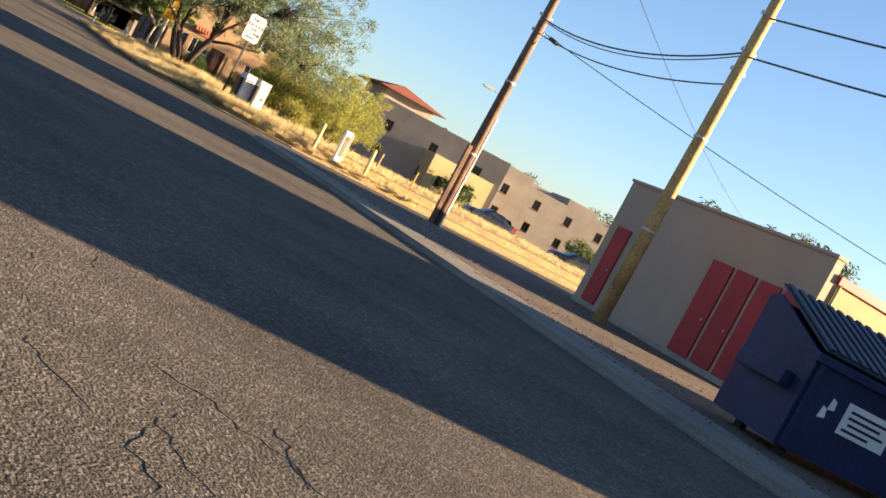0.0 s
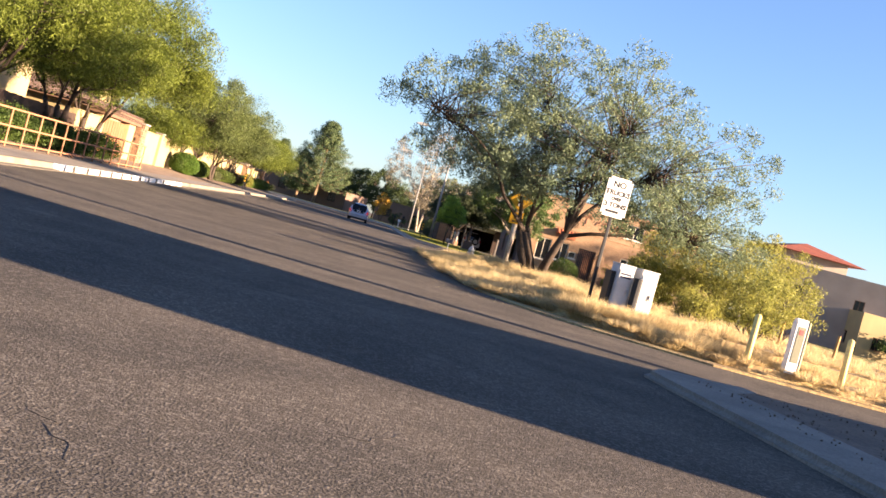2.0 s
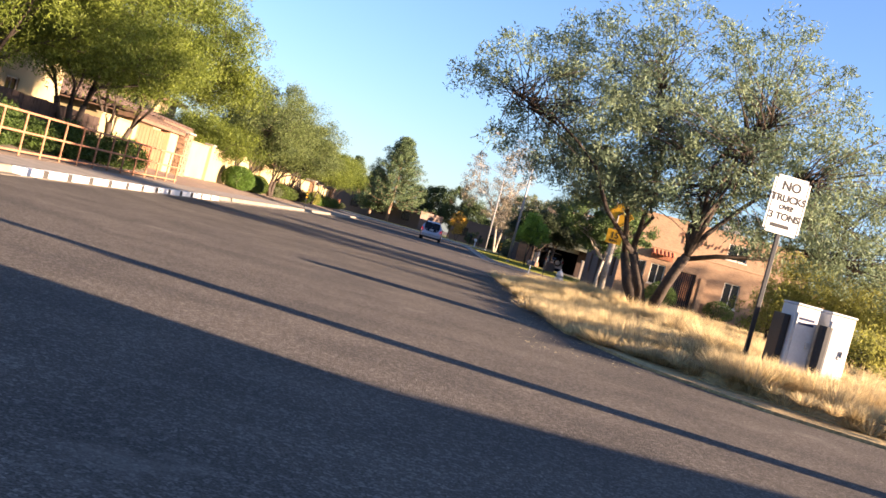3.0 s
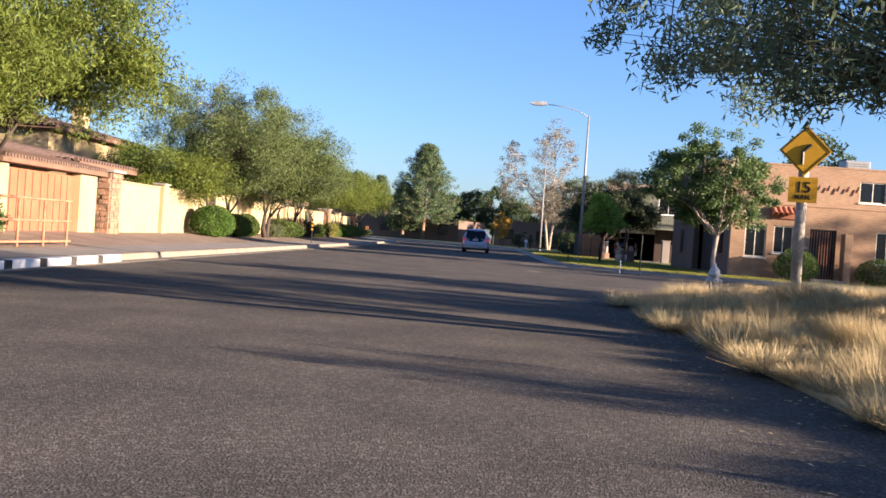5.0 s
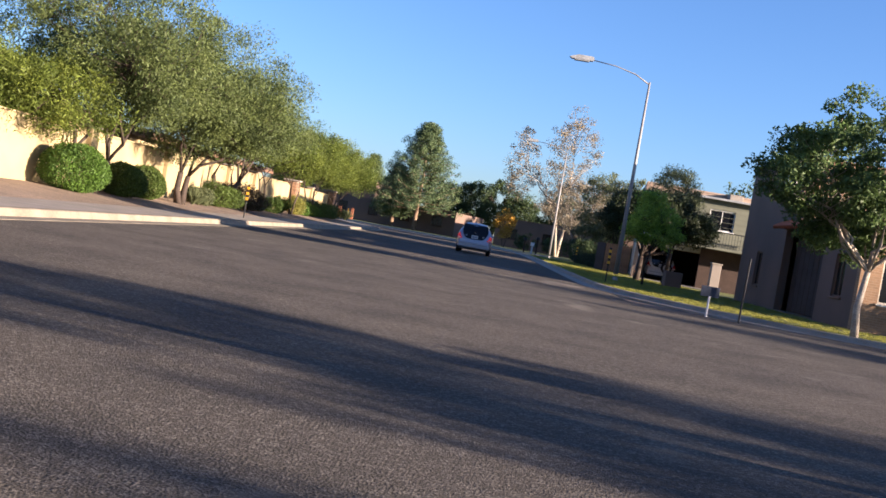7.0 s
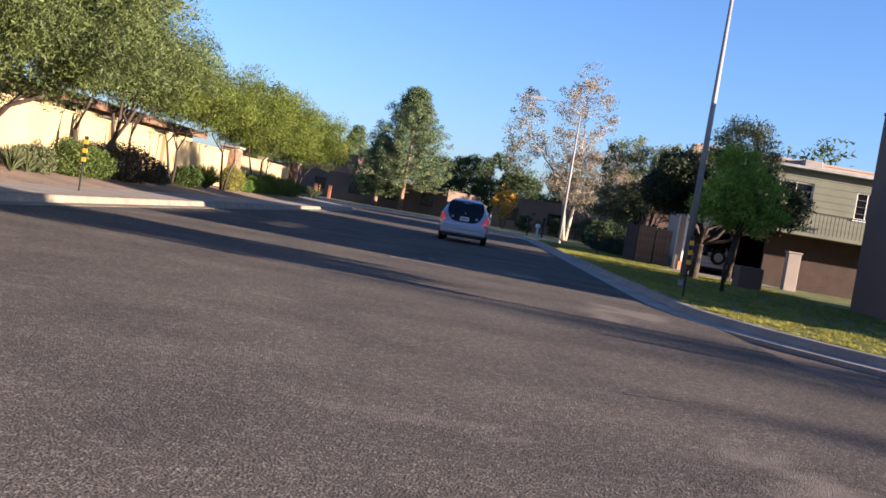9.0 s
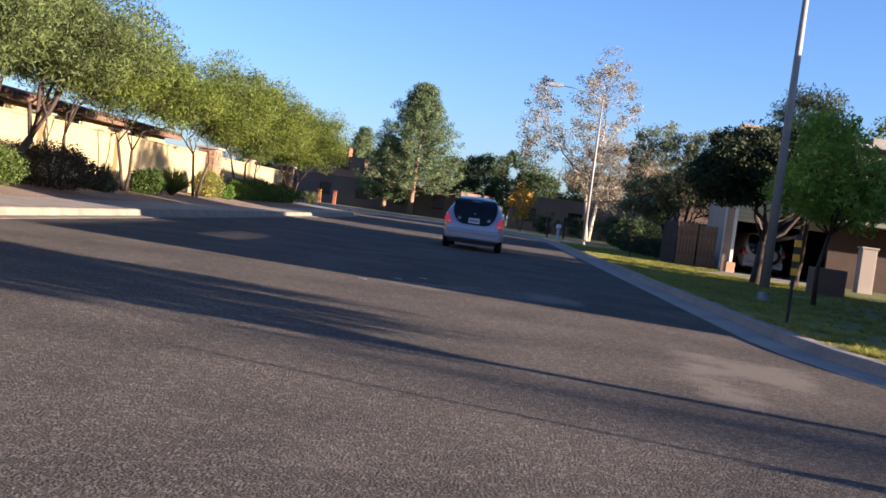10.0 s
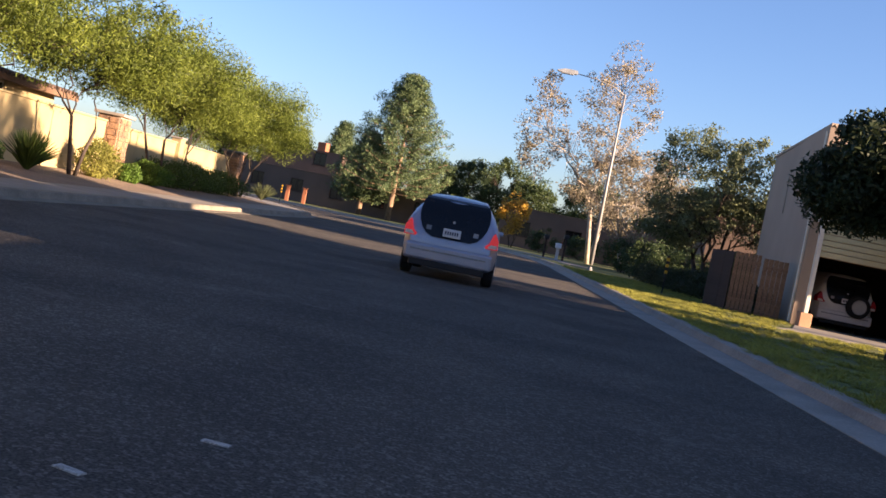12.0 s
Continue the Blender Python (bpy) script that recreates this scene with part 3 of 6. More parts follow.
slab("lawn_north", beside(FAR, -0.15)[1:] + [(-60, 260), (90, 260), (90, 160.01), (8.45, 160.01)], -0.2, 0.12, LAWN, "lawn beyond the end of the street", "lawn")
slab("path_north", beside(FAR[2:], -1.5) + beside(FAR[2:], -2.9)[::-1], -0.1, 0.135, CONCRETE, "pale concrete path in the far lawn", "pavement")

kerb("kerb_west", WEST, "pale concrete kerb along the pavement", width=0.2, top=0.15, material=KERBSTONE)
slab("pavement_west", beside(WEST, 0.08) + beside(WEST, 2.1)[::-1], -0.2, 0.128, CONCRETE, "pale concrete pavement behind the kerb", "pavement")
bm = prismm([(-5.45, -0.2), (-5.45, 0.124), (-8.5, 0.33), (-60, 0.35), (-60, -0.2)], -80, 139.0, "y")
tagged(part("gravel_strip", bm, GRAVEL), "reddish gravel strip sloping up to the garden wall", "ground", kind="structure")
slab("gravel_north", [(-60, 139.01), (-5.7, 139.01)] + beside(WEST, 2.0)[4:], -0.2, 0.12, GRAVEL, "reddish gravel bed by the far corner", "ground")

# white bars painted on the western kerb, with bare concrete between
bar = boxm(-0.012, -0.54, 0.0, 0.21, 0.54, 0.152, 0.012)
first = None
for i in range(13):
    y = 41.0 + 1.42 * i
    if first is None:
        first = part("kerb_paint", bar, WHITE)
        first.location = (-3.395, y, 0.004)
        tagged(first, "chipped white paint bar on the kerb", "road marking", "painted bars on the kerb")
    else:
        copy_thing(first, pose(-3.395, y, 0.004))

# dark bars between them
bar = boxm(-0.01, -0.15, 0.0, 0.205, 0.15, 0.15, 0.01)
first = None
for i in range(12):
    y = 41.71 + 1.42 * i
    if first is None:
        first = part("kerb_paint", bar, TAR)
        first.location = (-3.395, y, 0.003)
        tagged(first, "short dark painted bar on the kerb", "road marking", "dark bars on the kerb")
    else:
        copy_thing(first, pose(-3.395, y, 0.003))

# cracks of the street
rng = random.Random(7)
for k in range(22):
    x, y = rng.uniform(-2, 7), rng.uniform(9, 100)
    if k < 12:
        x, y = rng.uniform(0.2, 3.4), rng.uniform(2.3, 6.5)
    a, line = rng.uniform(-0.7, 0.9), []
    for i in range(rng.randint(7, 15)):
        line.append((x, y, 0.0005))
        b = a + rng.uniform(-0.9, 0.9)
        x, y = x + 0.075 * math.sin(b), y + 0.075 * math.cos(b)
    tagged(part("crack", tubem(line, [0.0006] + [rng.uniform(0.001, 0.0026) for _ in line[2:]] + [0.0006], 4), TAR), "thin dark crack across the asphalt", "crack", kind="structure")


# shallow broken patches in the street
rng = random.Random(19)
for x, y, r in ((5.82, 76.1, 0.1), (6.06, 76.15, 0.12), (5.12, 31.2, 0.07), (5.33, 31.35, 0.13), (5.15, 32.6, 0.06)):
    ring = [(x + r * rng.uniform(0.5, 1.3) * math.cos(a), y + 0.45 * r * rng.uniform(0.5, 1.3) * math.sin(a)) for a in (math.tau * k / 11 for k in range(11))]
    tagged(part("pothole", prismm(ring, -0.02, 0.002), TAR), "small dark broken patch in the asphalt", "pothole", kind="structure")


# ---- south-east corner: shed, dumpster, poles ----
def shed():
    root = tagged(empty("shed", 16.97, 22.65, 0.09, 2.4), "tan stucco shop building with red painted door panels", "building")
    root.scale = (0.91, 0.707, 0.935)
    m = pose(0, 0, 0, 0, 0, -90)  # the street front runs towards -y; local x of the wall goes from north to south
    doors = [(0.5, 0.16, 1.3, 2.35), (5.6, 0.16, 6.55, 2.55), (6.72, 0.16, 7.6, 2.55), (7.78, 0.16, 8.65, 2.55), (8.82, 0.16, 9.6, 2.55)]
    part("front_wall", wall_with([], 0, 9.9, 0, 3.6, 0.25, m), TAN, root)
    for a, b, c, d in doors:
        door = part("door", boxm(a, -0.06, b, c, -0.004, d, 0.01, m), RED, root, "red painted door panel")
        part("doorknob", boxm(c - 0.16, -0.11, 1.1, c - 0.1, -0.062, 1.16, 0.01, m), STEEL, door)
    part("coping", boxm(-0.05, -0.05, 3.6, 9.95, 0.3, 3.68, 0.01, m), TAN, root)
    part("plinth", boxm(-0.03, -0.05, 0.0, 9.93, -0.003, 0.14, 0.005, m), CONCRETE, root)
    part("north_wall", boxm(0.26, -0.25, 0, 11.7, 0.0, 2.5), TAN, root)
    part("south_wall", boxm(0.26, -9.9, 0, 11.7, -9.65, 3.3), CREAM, root)
    part("back_wall", prismm([(-9.64, 0), (-0.26, 0), (-0.26, 2.5), (-9.64, 3.05)], 11.45, 11.7, "x"), TAN, root)
    part("fascia", boxm(0.3, -10.0, 3.12, 11.8, -9.905, 3.32, 0.01), RED, root, "red painted roof edge")
    part("roof", prismm([(-9.64, 2.95), (-0.26, 2.4), (-0.26, 2.5), (-9.64, 3.05)], 0.26, 11.44, "x"), GREY, root)
    part("downpipe", tubem([(0.42, -9.95, 0.1), (0.42, -9.95, 3.1)], [0.04, 0.04], 8), CREAM, root)


shed()
hall = tagged(empty("shop_building", 14.06, 1.40, 0.0, -18.2), "plain tan stucco shop standing south of the shed", "building")
part("front_wall", boxm(0, 0, 0, 0.3, 10.05, 3.7), TAN, hall)
part("side_wall", boxm(0.3, 0, 0, 12, 0.3, 3.7), TAN, hall)
part("end_wall", boxm(0.3, 9.75, 0, 12, 10.05, 3.7), TAN, hall)
part("back_wall", boxm(11.7, 0.3, 0, 12, 9.75, 3.7), TAN, hall)
part("roof", boxm(0.3, 0.3, 3.5, 11.7, 9.75, 3.6), GREY, hall)


def dumpster():
    root = tagged(empty("dumpster", 11.12, 9.2, 0.1, -15), "dark blue steel dumpster with a ribbed black lid", "dumpster")
    side = [(0.0, 0.1), (1.7, 0.1), (1.7, 1.75), (1.45, 1.8), (0.0, 1.3)]
    body = part("front_panel", boxm(0.051, 0.0, 0.1, 2.949, 0.05, 1.3, 0.006), NAVY, root)
    for u in (0, 2.95):
        part("side_panel", prismm(side, u, u + 0.05, "x"), NAVY, root)
    part("back_panel", boxm(0.051, 1.65, 0.1, 2.949, 1.7, 1.75, 0.006), NAVY, root)
    part("floor_panel", boxm(0.051, 0.051, 0.1, 2.949, 1.649, 0.15), NAVY, root)
    for k in range(5):
        x = 0.05 + 0.7 * k
        if k not in (1, 2):
            part("rib", boxm(x, -0.07, 0.12, x + 0.08, -0.002, 1.2, 0.01), NAVY, body)
    part("rim", boxm(-0.04, -0.08, 1.2, 3.04, 0.04, 1.32, 0.015), NAVY, body)
    for x in (-0.16, 3.0):
        part("fork_pocket", boxm(x, 0.25, 0.75, x + 0.155, 1.45, 0.95, 0.012), NAVY, body)
    # the lid: two halves, each with raised ribs
    m = Matrix.Translation((0, -0.06, 1.33)) @ pose(0, 0, 0, 19.5, 0, 0)
    for i in range(2):
        lid = part("lid", boxm(1.5 * i + 0.01, 0.0, 0.02, 1.5 * i + 1.49, 1.72, 0.05, 0.008, m), LID, root, "ribbed black plastic lid")
        for k in range(9):
            part("rib", boxm(1.5 * i + 0.05 + 0.16 * k, 0.02, 0.051, 1.5 * i + 0.14 + 0.16 * k, 1.7, 0.085, 0.01, m), LID, lid)
    lab = part("sticker", boxm(0.66, -0.012, 0.55, 1.36, -0.003, 0.95), WHITE, root, "torn white sticker with unreadable dark lines")
    for z, a, b in ((0.84, 0.73, 1.27), (0.76, 0.73, 1.21), (0.68, 0.76, 1.29), (0.6, 0.71, 1.11)):
        part("text_bar", boxm(a, -0.016, z, b, -0.0125, z + 0.035), NAVY, lab)
    for x, z in ((0.34, 0.62), (0.42, 0.75), (1.62, 0.7), (1.8, 0.55)):
        part("sticker_scrap", prismm([(x, z), (x + 0.1, z + 0.02), (x + 0.08, z + 0.13), (x + 0.02, z + 0.16)], -0.011, -0.003, "y"), WHITE, root)
    for x in (0.25, 2.95):
        part("caster", tubem([(x - 0.04, 0.2, 0.02), (x + 0.04, 0.2, 0.02)], [0.1, 0.1], 12), RUBBER, root)
        part("caster", tubem([(x - 0.04, 1.25, 0.02), (x + 0.04, 1.25, 0.02)], [0.1, 0.1], 12), RUBBER, root)


dumpster()

def utility_pole(x, y, lean, wood, label):
    root = tagged(empty("utility_pole", x, y, 0.05), label, "utility pole", "utility poles by the street")
    part("shaft", tubem([(0, 0, -0.3), (lean * 0.5, 0, 5), (lean, 0, 10.6)], [0.16, 0.135, 0.105], 14), wood, root, smooth=True)
    part("crossarm", boxm(lean * 0.95 - 1.1, 0.1, 9.7, lean * 0.95 + 1.1, 0.22, 9.82, 0.01), wood, root)
    for dx in (-0.95, -0.4, 0.4, 0.95):
        part("insulator", tubem([(lean + dx, 0.16, 9.82), (lean + dx, 0.16, 9.88), (lean + dx, 0.16, 9.96)], [0.03, 0.05, 0.025], 8), GREY, root)
    for z in (6.0, 6.45, 7.3):
        part("bracket", boxm(lean * z / 10.6 - 0.2, -0.03, z - 0.04, lean * z / 10.6 + 0.2, 0.03, z + 0.04, 0.008), STEEL, root)
    for z in (2.2, 4.4):
        part("band", tubem([(lean * z / 10.6, 0, z), (lean * z / 10.6, 0, z + 0.05)], [0.156, 0.155], 14), STEEL, root)
    return root


utility_pole(14.8, 18.3, 0.25, POLE, "sunlit yellow-brown wooden utility pole")
old = utility_pole(14.35, 26.4, 0.2, POLE_OLD, "dark weathered wooden utility pole with a pale conduit")
part("conduit", tubem([(0.17, -0.08, 0.0), (0.19, -0.08, 1.8), (0.2, -0.08, 3.4)], [0.035, 0.035, 0.035], 8), WHITE, old, "pale conduit strapped to the pole")
part("riser_shield", boxm(-0.24, -0.2, 0.0, -0.1, -0.1, 2.4, 0.02), POLE_OLD, old)


def wire(p, q, sag, r, name="cable", label="black overhead cable between the utility poles"):
    p, q = Vector(p), Vector(q)
    pts = [p.lerp(q, i / 14) - Vector((0, 0, 4 * sag * (i / 14) * (1 - i / 14))) for i in range(15)]
    return tagged(part(name, tubem(pts, [r] * 15, 5), BLACK), label, "cable", "overhead cables")


P2, P1 = Vector((14.48, 26.4, 0)), Vector((14.95, 18.3, 0))
wire(P2 + Vector((0, 0, 6.42)), P1 + Vector((0, 0, 6.5)), 0.45, 0.022)
wire(P2 + Vector((0.1, 0, 6.38)), P1 + Vector((0.1, 0, 6.5)), 0.5, 0.014)
wire(P2 + Vector((0, 0, 6.02)), P1 + Vector((0, 0, 5.75)), 0.35, 0.018)
wire(P1 + Vector((0, 0, 7.3)), (15.6, -22, 7.0), 1.0, 0.022)
wire(P1 + Vector((0, 0, 6.4)), (15.6, -22, 6.3), 0.9, 0.022)
wire(P2 + Vector((0.1, 0, 6.1)), (27.0, 20.4, 4.75), 0.15, 0.012, label="thin service cable running to the shop")
wire(P2 + Vector((0, 0, 9.9)), P1 + Vector((0, 0, 9.9)), 0.3, 0.01)
wire(P2 + Vector((-0.9, 0, 9.9)), P1 + Vector((-0.9, 0, 9.9)), 0.3, 0.01)
wire(P1 + Vector((-0.9, 0, 9.9)), (14.5, -30, 9.9), 0.8, 0.01)
wire(P2 + Vector((0, 0, 9.9)), (60, 62, 8.0), 1.2, 0.012, label="thin service cable running to the far houses")
splice = tagged(part("cable_splice", tubem([(14.5, 25.6, 5.91), (14.52, 25.2, 5.81)], [0.06, 0.06], 10), BLACK), "black splice case hanging on the cable", "splice case")

# loose stones along the kerb, where the dirt meets the concrete
rng = random.Random(11)
bm = bmesh.new()
for _ in range(900):
    x, y, s = 10.0 + 4.5 * rng.random() ** 1.4, rng.uniform(7, 26), rng.uniform(0.006, 0.02)
    m = pose(x - (y - 9) * 0.05, y, 0.108, rng.uniform(0, 90), rng.uniform(0, 90), rng.uniform(0, 360)) @ Matrix.Diagonal((s, s * 0.8, s * 0.6, 1))
    bmesh.ops.create_icosphere(bm, subdivisions=1, radius=1, matrix=m)
tagged(part("loose_stones", bm, DIRT), "small loose stones strewn over the dirt strip", "stones", kind="stuff")

# ---- corner verge: sign, cabinets, posts, hydrant ----
def words(text, size, x, z, m, parent, material, name="lettering"):
    cu = bpy.data.curves.new(name, "FONT")
    cu.body, cu.size, cu.align_x, cu.extrude, cu.offset = text, size, "CENTER", 0.002, 0.006
    tmp = new(name, cu)
    me = bpy.data.meshes.new_from_object(tmp.evaluated_get(bpy.context.evaluated_depsgraph_get()))
    bpy.data.objects.remove(tmp)
    me.transform(m @ Matrix.Translation((x, 0, z)) @ pose(0, 0, 0, 90, 0, 0))
    me.materials.clear()
    me.materials.append(material)
    ob = new(name, me)
    ob.parent = parent
    return ob


sign = tagged(empty("road_sign", 9.98, 36.4, 0.2, 8), "white no-trucks sign on a dark steel post", "road sign")
part("post", boxm(-0.035, 0.012, -0.3, 0.035, 0.06, 3.1, 0.008), BLACK, sign, "dark perforated steel post")
bm = boxm(-0.3, -0.004, 2.22, 0.3, 0.008, 3.12)
bmesh.ops.bevel(bm, geom=[e for e in bm.edges if abs((e.verts[0].co - e.verts[1].co).normalized().y) > 0.9], offset=0.05, segments=4, affect="EDGES")
plate = part("plate", bm, WHITE, sign, "white enamel plate with black letters")
edge = bmesh.new()
for q in ((-0.275, 2.25, -0.262, 3.09), (0.262, 2.25, 0.275, 3.09), (-0.262, 2.25, 0.262, 2.263), (-0.262, 3.077, 0.262, 3.09)):
    box(edge, q[0], -0.007, q[1], q[2], -0.0045, q[3])
part("border", edge, BLACK, plate)
for text, size, z in (("NO", 0.2, 2.9), ("TRUCKS", 0.155, 2.72), ("OVER", 0.1, 2.6), ("3 TONS", 0.15, 2.44)):
    words(text, size, 0, z, Matrix.Translation((0, -0.0065, 0)), plate, BLACK)
part("text_bar", boxm(-0.2, -0.008, 2.31, 0.12, -0.0045, 2.37), BLACK, plate)

warn = tagged(empty("road_sign", 10.76, 57.1, 0.2, -13), "yellow diamond warning sign above a yellow speed plate", "road sign")
part("post", tubem([(0, 0.12, -0.3), (0, 0.12, 3.4)], [0.11, 0.1], 12), PALEPOLE, warn, "pale weathered wooden post", smooth=True)
dia = part("diamond", prismm([(0, 2.52), (0.5, 3.02), (0, 3.52), (-0.5, 3.02)], -0.012, 0.002, "y"), YELLOW, warn)
bm = bmesh.new()
for a, b in (((0, 2.57), (0.45, 3.02)), ((0.45, 3.02), (0, 3.47)), ((0, 3.47), (-0.45, 3.02)), ((-0.45, 3.02), (0, 2.57))):
    tube(bm, [(a[0], -0.013, a[1]), (b[0], -0.013, b[1])], [0.009, 0.009], 4)
tube(bm, [(-0.05, -0.013, 2.75), (-0.05, -0.013, 3.0), (0.1, -0.013, 3.14)], [0.035, 0.035, 0.03], 6)
part("arrow", bm, BLACK, dia)
bm = boxm(-0.27, -0.012, 2.0, 0.27, 0.002, 2.5)
sp = part("speed_plate", bm, YELLOW, warn)
words("15", 0.3, 0, 2.2, Matrix.Translation((0, -0.0145, 0)), sp, BLACK)
words("M.P.H.", 0.11, 0, 2.07, Matrix.Translation((0, -0.0145, 0)), sp, BLACK)

for k, (x, y, w, d, h) in enumerate(((10.43, 35.5, 0.37, 0.5, 1.2), (10.98, 35.55, 0.4, 0.5, 1.2))):
    cab = tagged(empty("utility_cabinet", x, y, 0.22, 6), ("pale grey steel utility cabinet with a warning sticker", "pale grey steel utility cabinet with a round lock")[k], "utility cabinet", "cabinets on the verge")
    part("body", boxm(-w / 2, 0, 0.02, w / 2, d, h, 0.015), CABINET, cab)
    door = part("door", boxm(-w / 2 + 0.03, -0.022, 0.08, w / 2 - 0.03, -0.002, h - 0.1, 0.008), CABINET, cab)
    part("handle", boxm(w / 2 - 0.12, -0.05, h * 0.5, w / 2 - 0.07, -0.0225, h * 0.5 + 0.1, 0.01), STEEL, door)
    part("top", boxm(-w / 2 - 0.008, -0.025, h + 0.002, w / 2 + 0.008, d + 0.008, h + 0.035, 0.012), CABINET, cab)
    part("base", boxm(-w / 2 - 0.05, -0.05, -0.2, w / 2 + 0.05, d + 0.05, 0.018, 0.01), CONCRETE, cab)
    if k == 0:
        # black slab added to paint the dark left side of the cabinet
        part("side_panel", boxm(-w / 2 - 0.11, 0.1, 0.0, -w / 2 - 0.01, d, h * 0.86, 0.01), BLACK, cab, "black slab as the cabinet's shaded left side")
        for z in (h - 0.2, h - 0.27):
            part("text_bar", boxm(-0.12, -0.027, z, 0.12, -0.0225, z + 0.035), NAVY, cab)
    else:
        part("lock", tubem([(0.08, -0.035, 0.6), (0.08, -0.0225, 0.6)], [0.035, 0.035], 12), STEEL, cab)
# black tube added as the shade in the gap between the cabinets
part("gap_shade", tubem([(10.71, 35.42, 0.2), (10.71, 35.42, 1.22)], [0.1, 0.1], 10), BLACK)
tagged(bpy.data.objects["gap_shade"], "black tube filling the shaded gap between the two cabinets", "post")

first = None
for x, y, tilt in ((12.4, 32.55, 2), (14.38, 32.6, -2)):
    if first is None:
        first = tagged(empty("bollard", x, y, 0.15), "faded yellow steel bollard in dry grass", "bollard", "bollards by the meter pedestal")
        part("pipe", tubem([(0, 0, -0.3), (0, 0, 0.97)], [0.065, 0.065], 14), BOLLARD, first, smooth=True)
        part("cap", tubem([(0, 0, 0.972), (0, 0, 1.0), (0, 0, 1.02)], [0.064, 0.05, 0.015], 14), BOLLARD, first)
        first.matrix_basis = pose(x, y, 0.15, tilt, 0, 0)
    else:
        copy_thing(first, pose(x, y, 0.15, tilt, 0, 0))
ped = tagged(empty("meter_pedestal", 13.32, 32.55, 0.12, 10), "white electric meter pedestal with a sloping hood", "meter pedestal")
bm = prismm([(0, -0.2), (0.16, -0.2), (0.16, 1.08), (0.12, 1.16), (0.05, 1.17), (0, 1.1)], -0.13, 0.13, "x")
part("body", bm, WHITE, ped)
part("meter_face", boxm(-0.085, -0.012, 0.3, 0.085, -0.001, 1.02, 0.004), SAGE, ped, "grey-green recessed face")
part("sticker", boxm(-0.05, -0.018, 0.86, 0.04, -0.0125, 0.96), RED, ped)
part("hood", boxm(0.132, -0.02, 0.1, 0.16, 0.16, 1.14, 0.01), YELLOWISH, ped)

hyd = tagged(empty("fire_hydrant", 9.42, 58.3, 0.1), "silver-grey fire hydrant in the dry grass", "hydrant")
part("barrel", tubem([(0, 0, -0.1), (0, 0, 0.05), (0, 0, 0.06), (0, 0, 0.5), (0, 0, 0.52), (0, 0, 0.56)], [0.15, 0.15, 0.1, 0.1, 0.14, 0.14], 14), SILVER, hyd)
part("bonnet", tubem([(0, 0, 0.56), (0, 0, 0.64), (0, 0, 0.7), (0, 0, 0.72), (0, 0, 0.78)], [0.12, 0.1, 0.05, 0.03, 0.025], 14), SILVER, hyd)
for d in ((1, 0), (-1, 0), (0, -1)):
    part("nozzle", tubem([(0.09 * d[0], 0.09 * d[1], 0.4), (0.13 * d[0], 0.13 * d[1], 0.4), (0.16 * d[0], 0.16 * d[1], 0.4)], [0.055, 0.055, 0.04], 10), SILVER, hyd)

# wooden stakes and a rail in the dry lot behind the verge
for k, (x, y) in enumerate(((16.2, 40.5), (18.5, 42), (21, 43.5), (24, 45))):
    tagged(part("fence_stake", tubem([(x, y, -0.1), (x + 0.05, y, 1.2)], [0.05, 0.045], 8), POLE), "short grey wooden stake in the dry lot", "stake", "stakes in the dry lot")

# ---- dry grass ----
rng = random.Random(5)
spots = []


def inside(x, y):
    return x > 7.4 + max(0, 36.5 - y) * 0.62 + max(0, 33 - y) * 1.6 and x > 7.1 + max(0, y - 55) * 0.55 and 31.6 < y < 59


while len(spots) < 1500:
    x, y = 7.2 + 9.5 * rng.random() ** 1.3, rng.uniform(31.6, 59)
    if inside(x, y) and not (9.9 < x < 11.6 and 35 < y < 36.4):
        near = 1.3 if x < 9.4 else 1.0
        tall = 0.75 if y > 55 or (y > 37 and x < 8.3) else 1.0
        spots.append((x, y, 0.05 + 0.13 * min(1, max(0, x - 7.8)) + (0.24 * min(1, max(0, (x - 9.0 - max(0, 37 - y) * 0.6) / 0.5)) if 34.5 < y < 56.5 else 0), near * tall * rng.uniform(0.35, 1.0)))
for _ in range(420):
    y = rng.uniform(36.5, 58)
    x = 7.15 + 1.45 * rng.random() + max(0, y - 55.5) * 0.55 + 0.25 * math.sin(1.9 * y) * math.cos(0.7 * y)
    spots.append((x, y, 0.04 + 0.1 * min(1, max(0, x - 7.9)), rng.uniform(0.5, 1.5)))
for _ in range(80):
    # a fringe along the front of the verge
    y = rng.uniform(32.4, 40)
    x = 7.55 + max(0, 36.6 - y) * 0.8 + max(0, 33.4 - y) * 1.2 + rng.uniform(-0.1, 0.55)
    spots.append((x, y, 0.05, rng.uniform(0.7, 1.4)))
for _ in range(70):
    spots.append((rng.uniform(9.7, 11.7), rng.uniform(34.3, 35.25), 0.26, rng.uniform(1.2, 1.9)))
blades("dry_grass", "straw-coloured dry bunch grass covering the verge", "grass", spots, 150, 0.21, 1.6, 0.006, STRAW, 31)
bunches = []
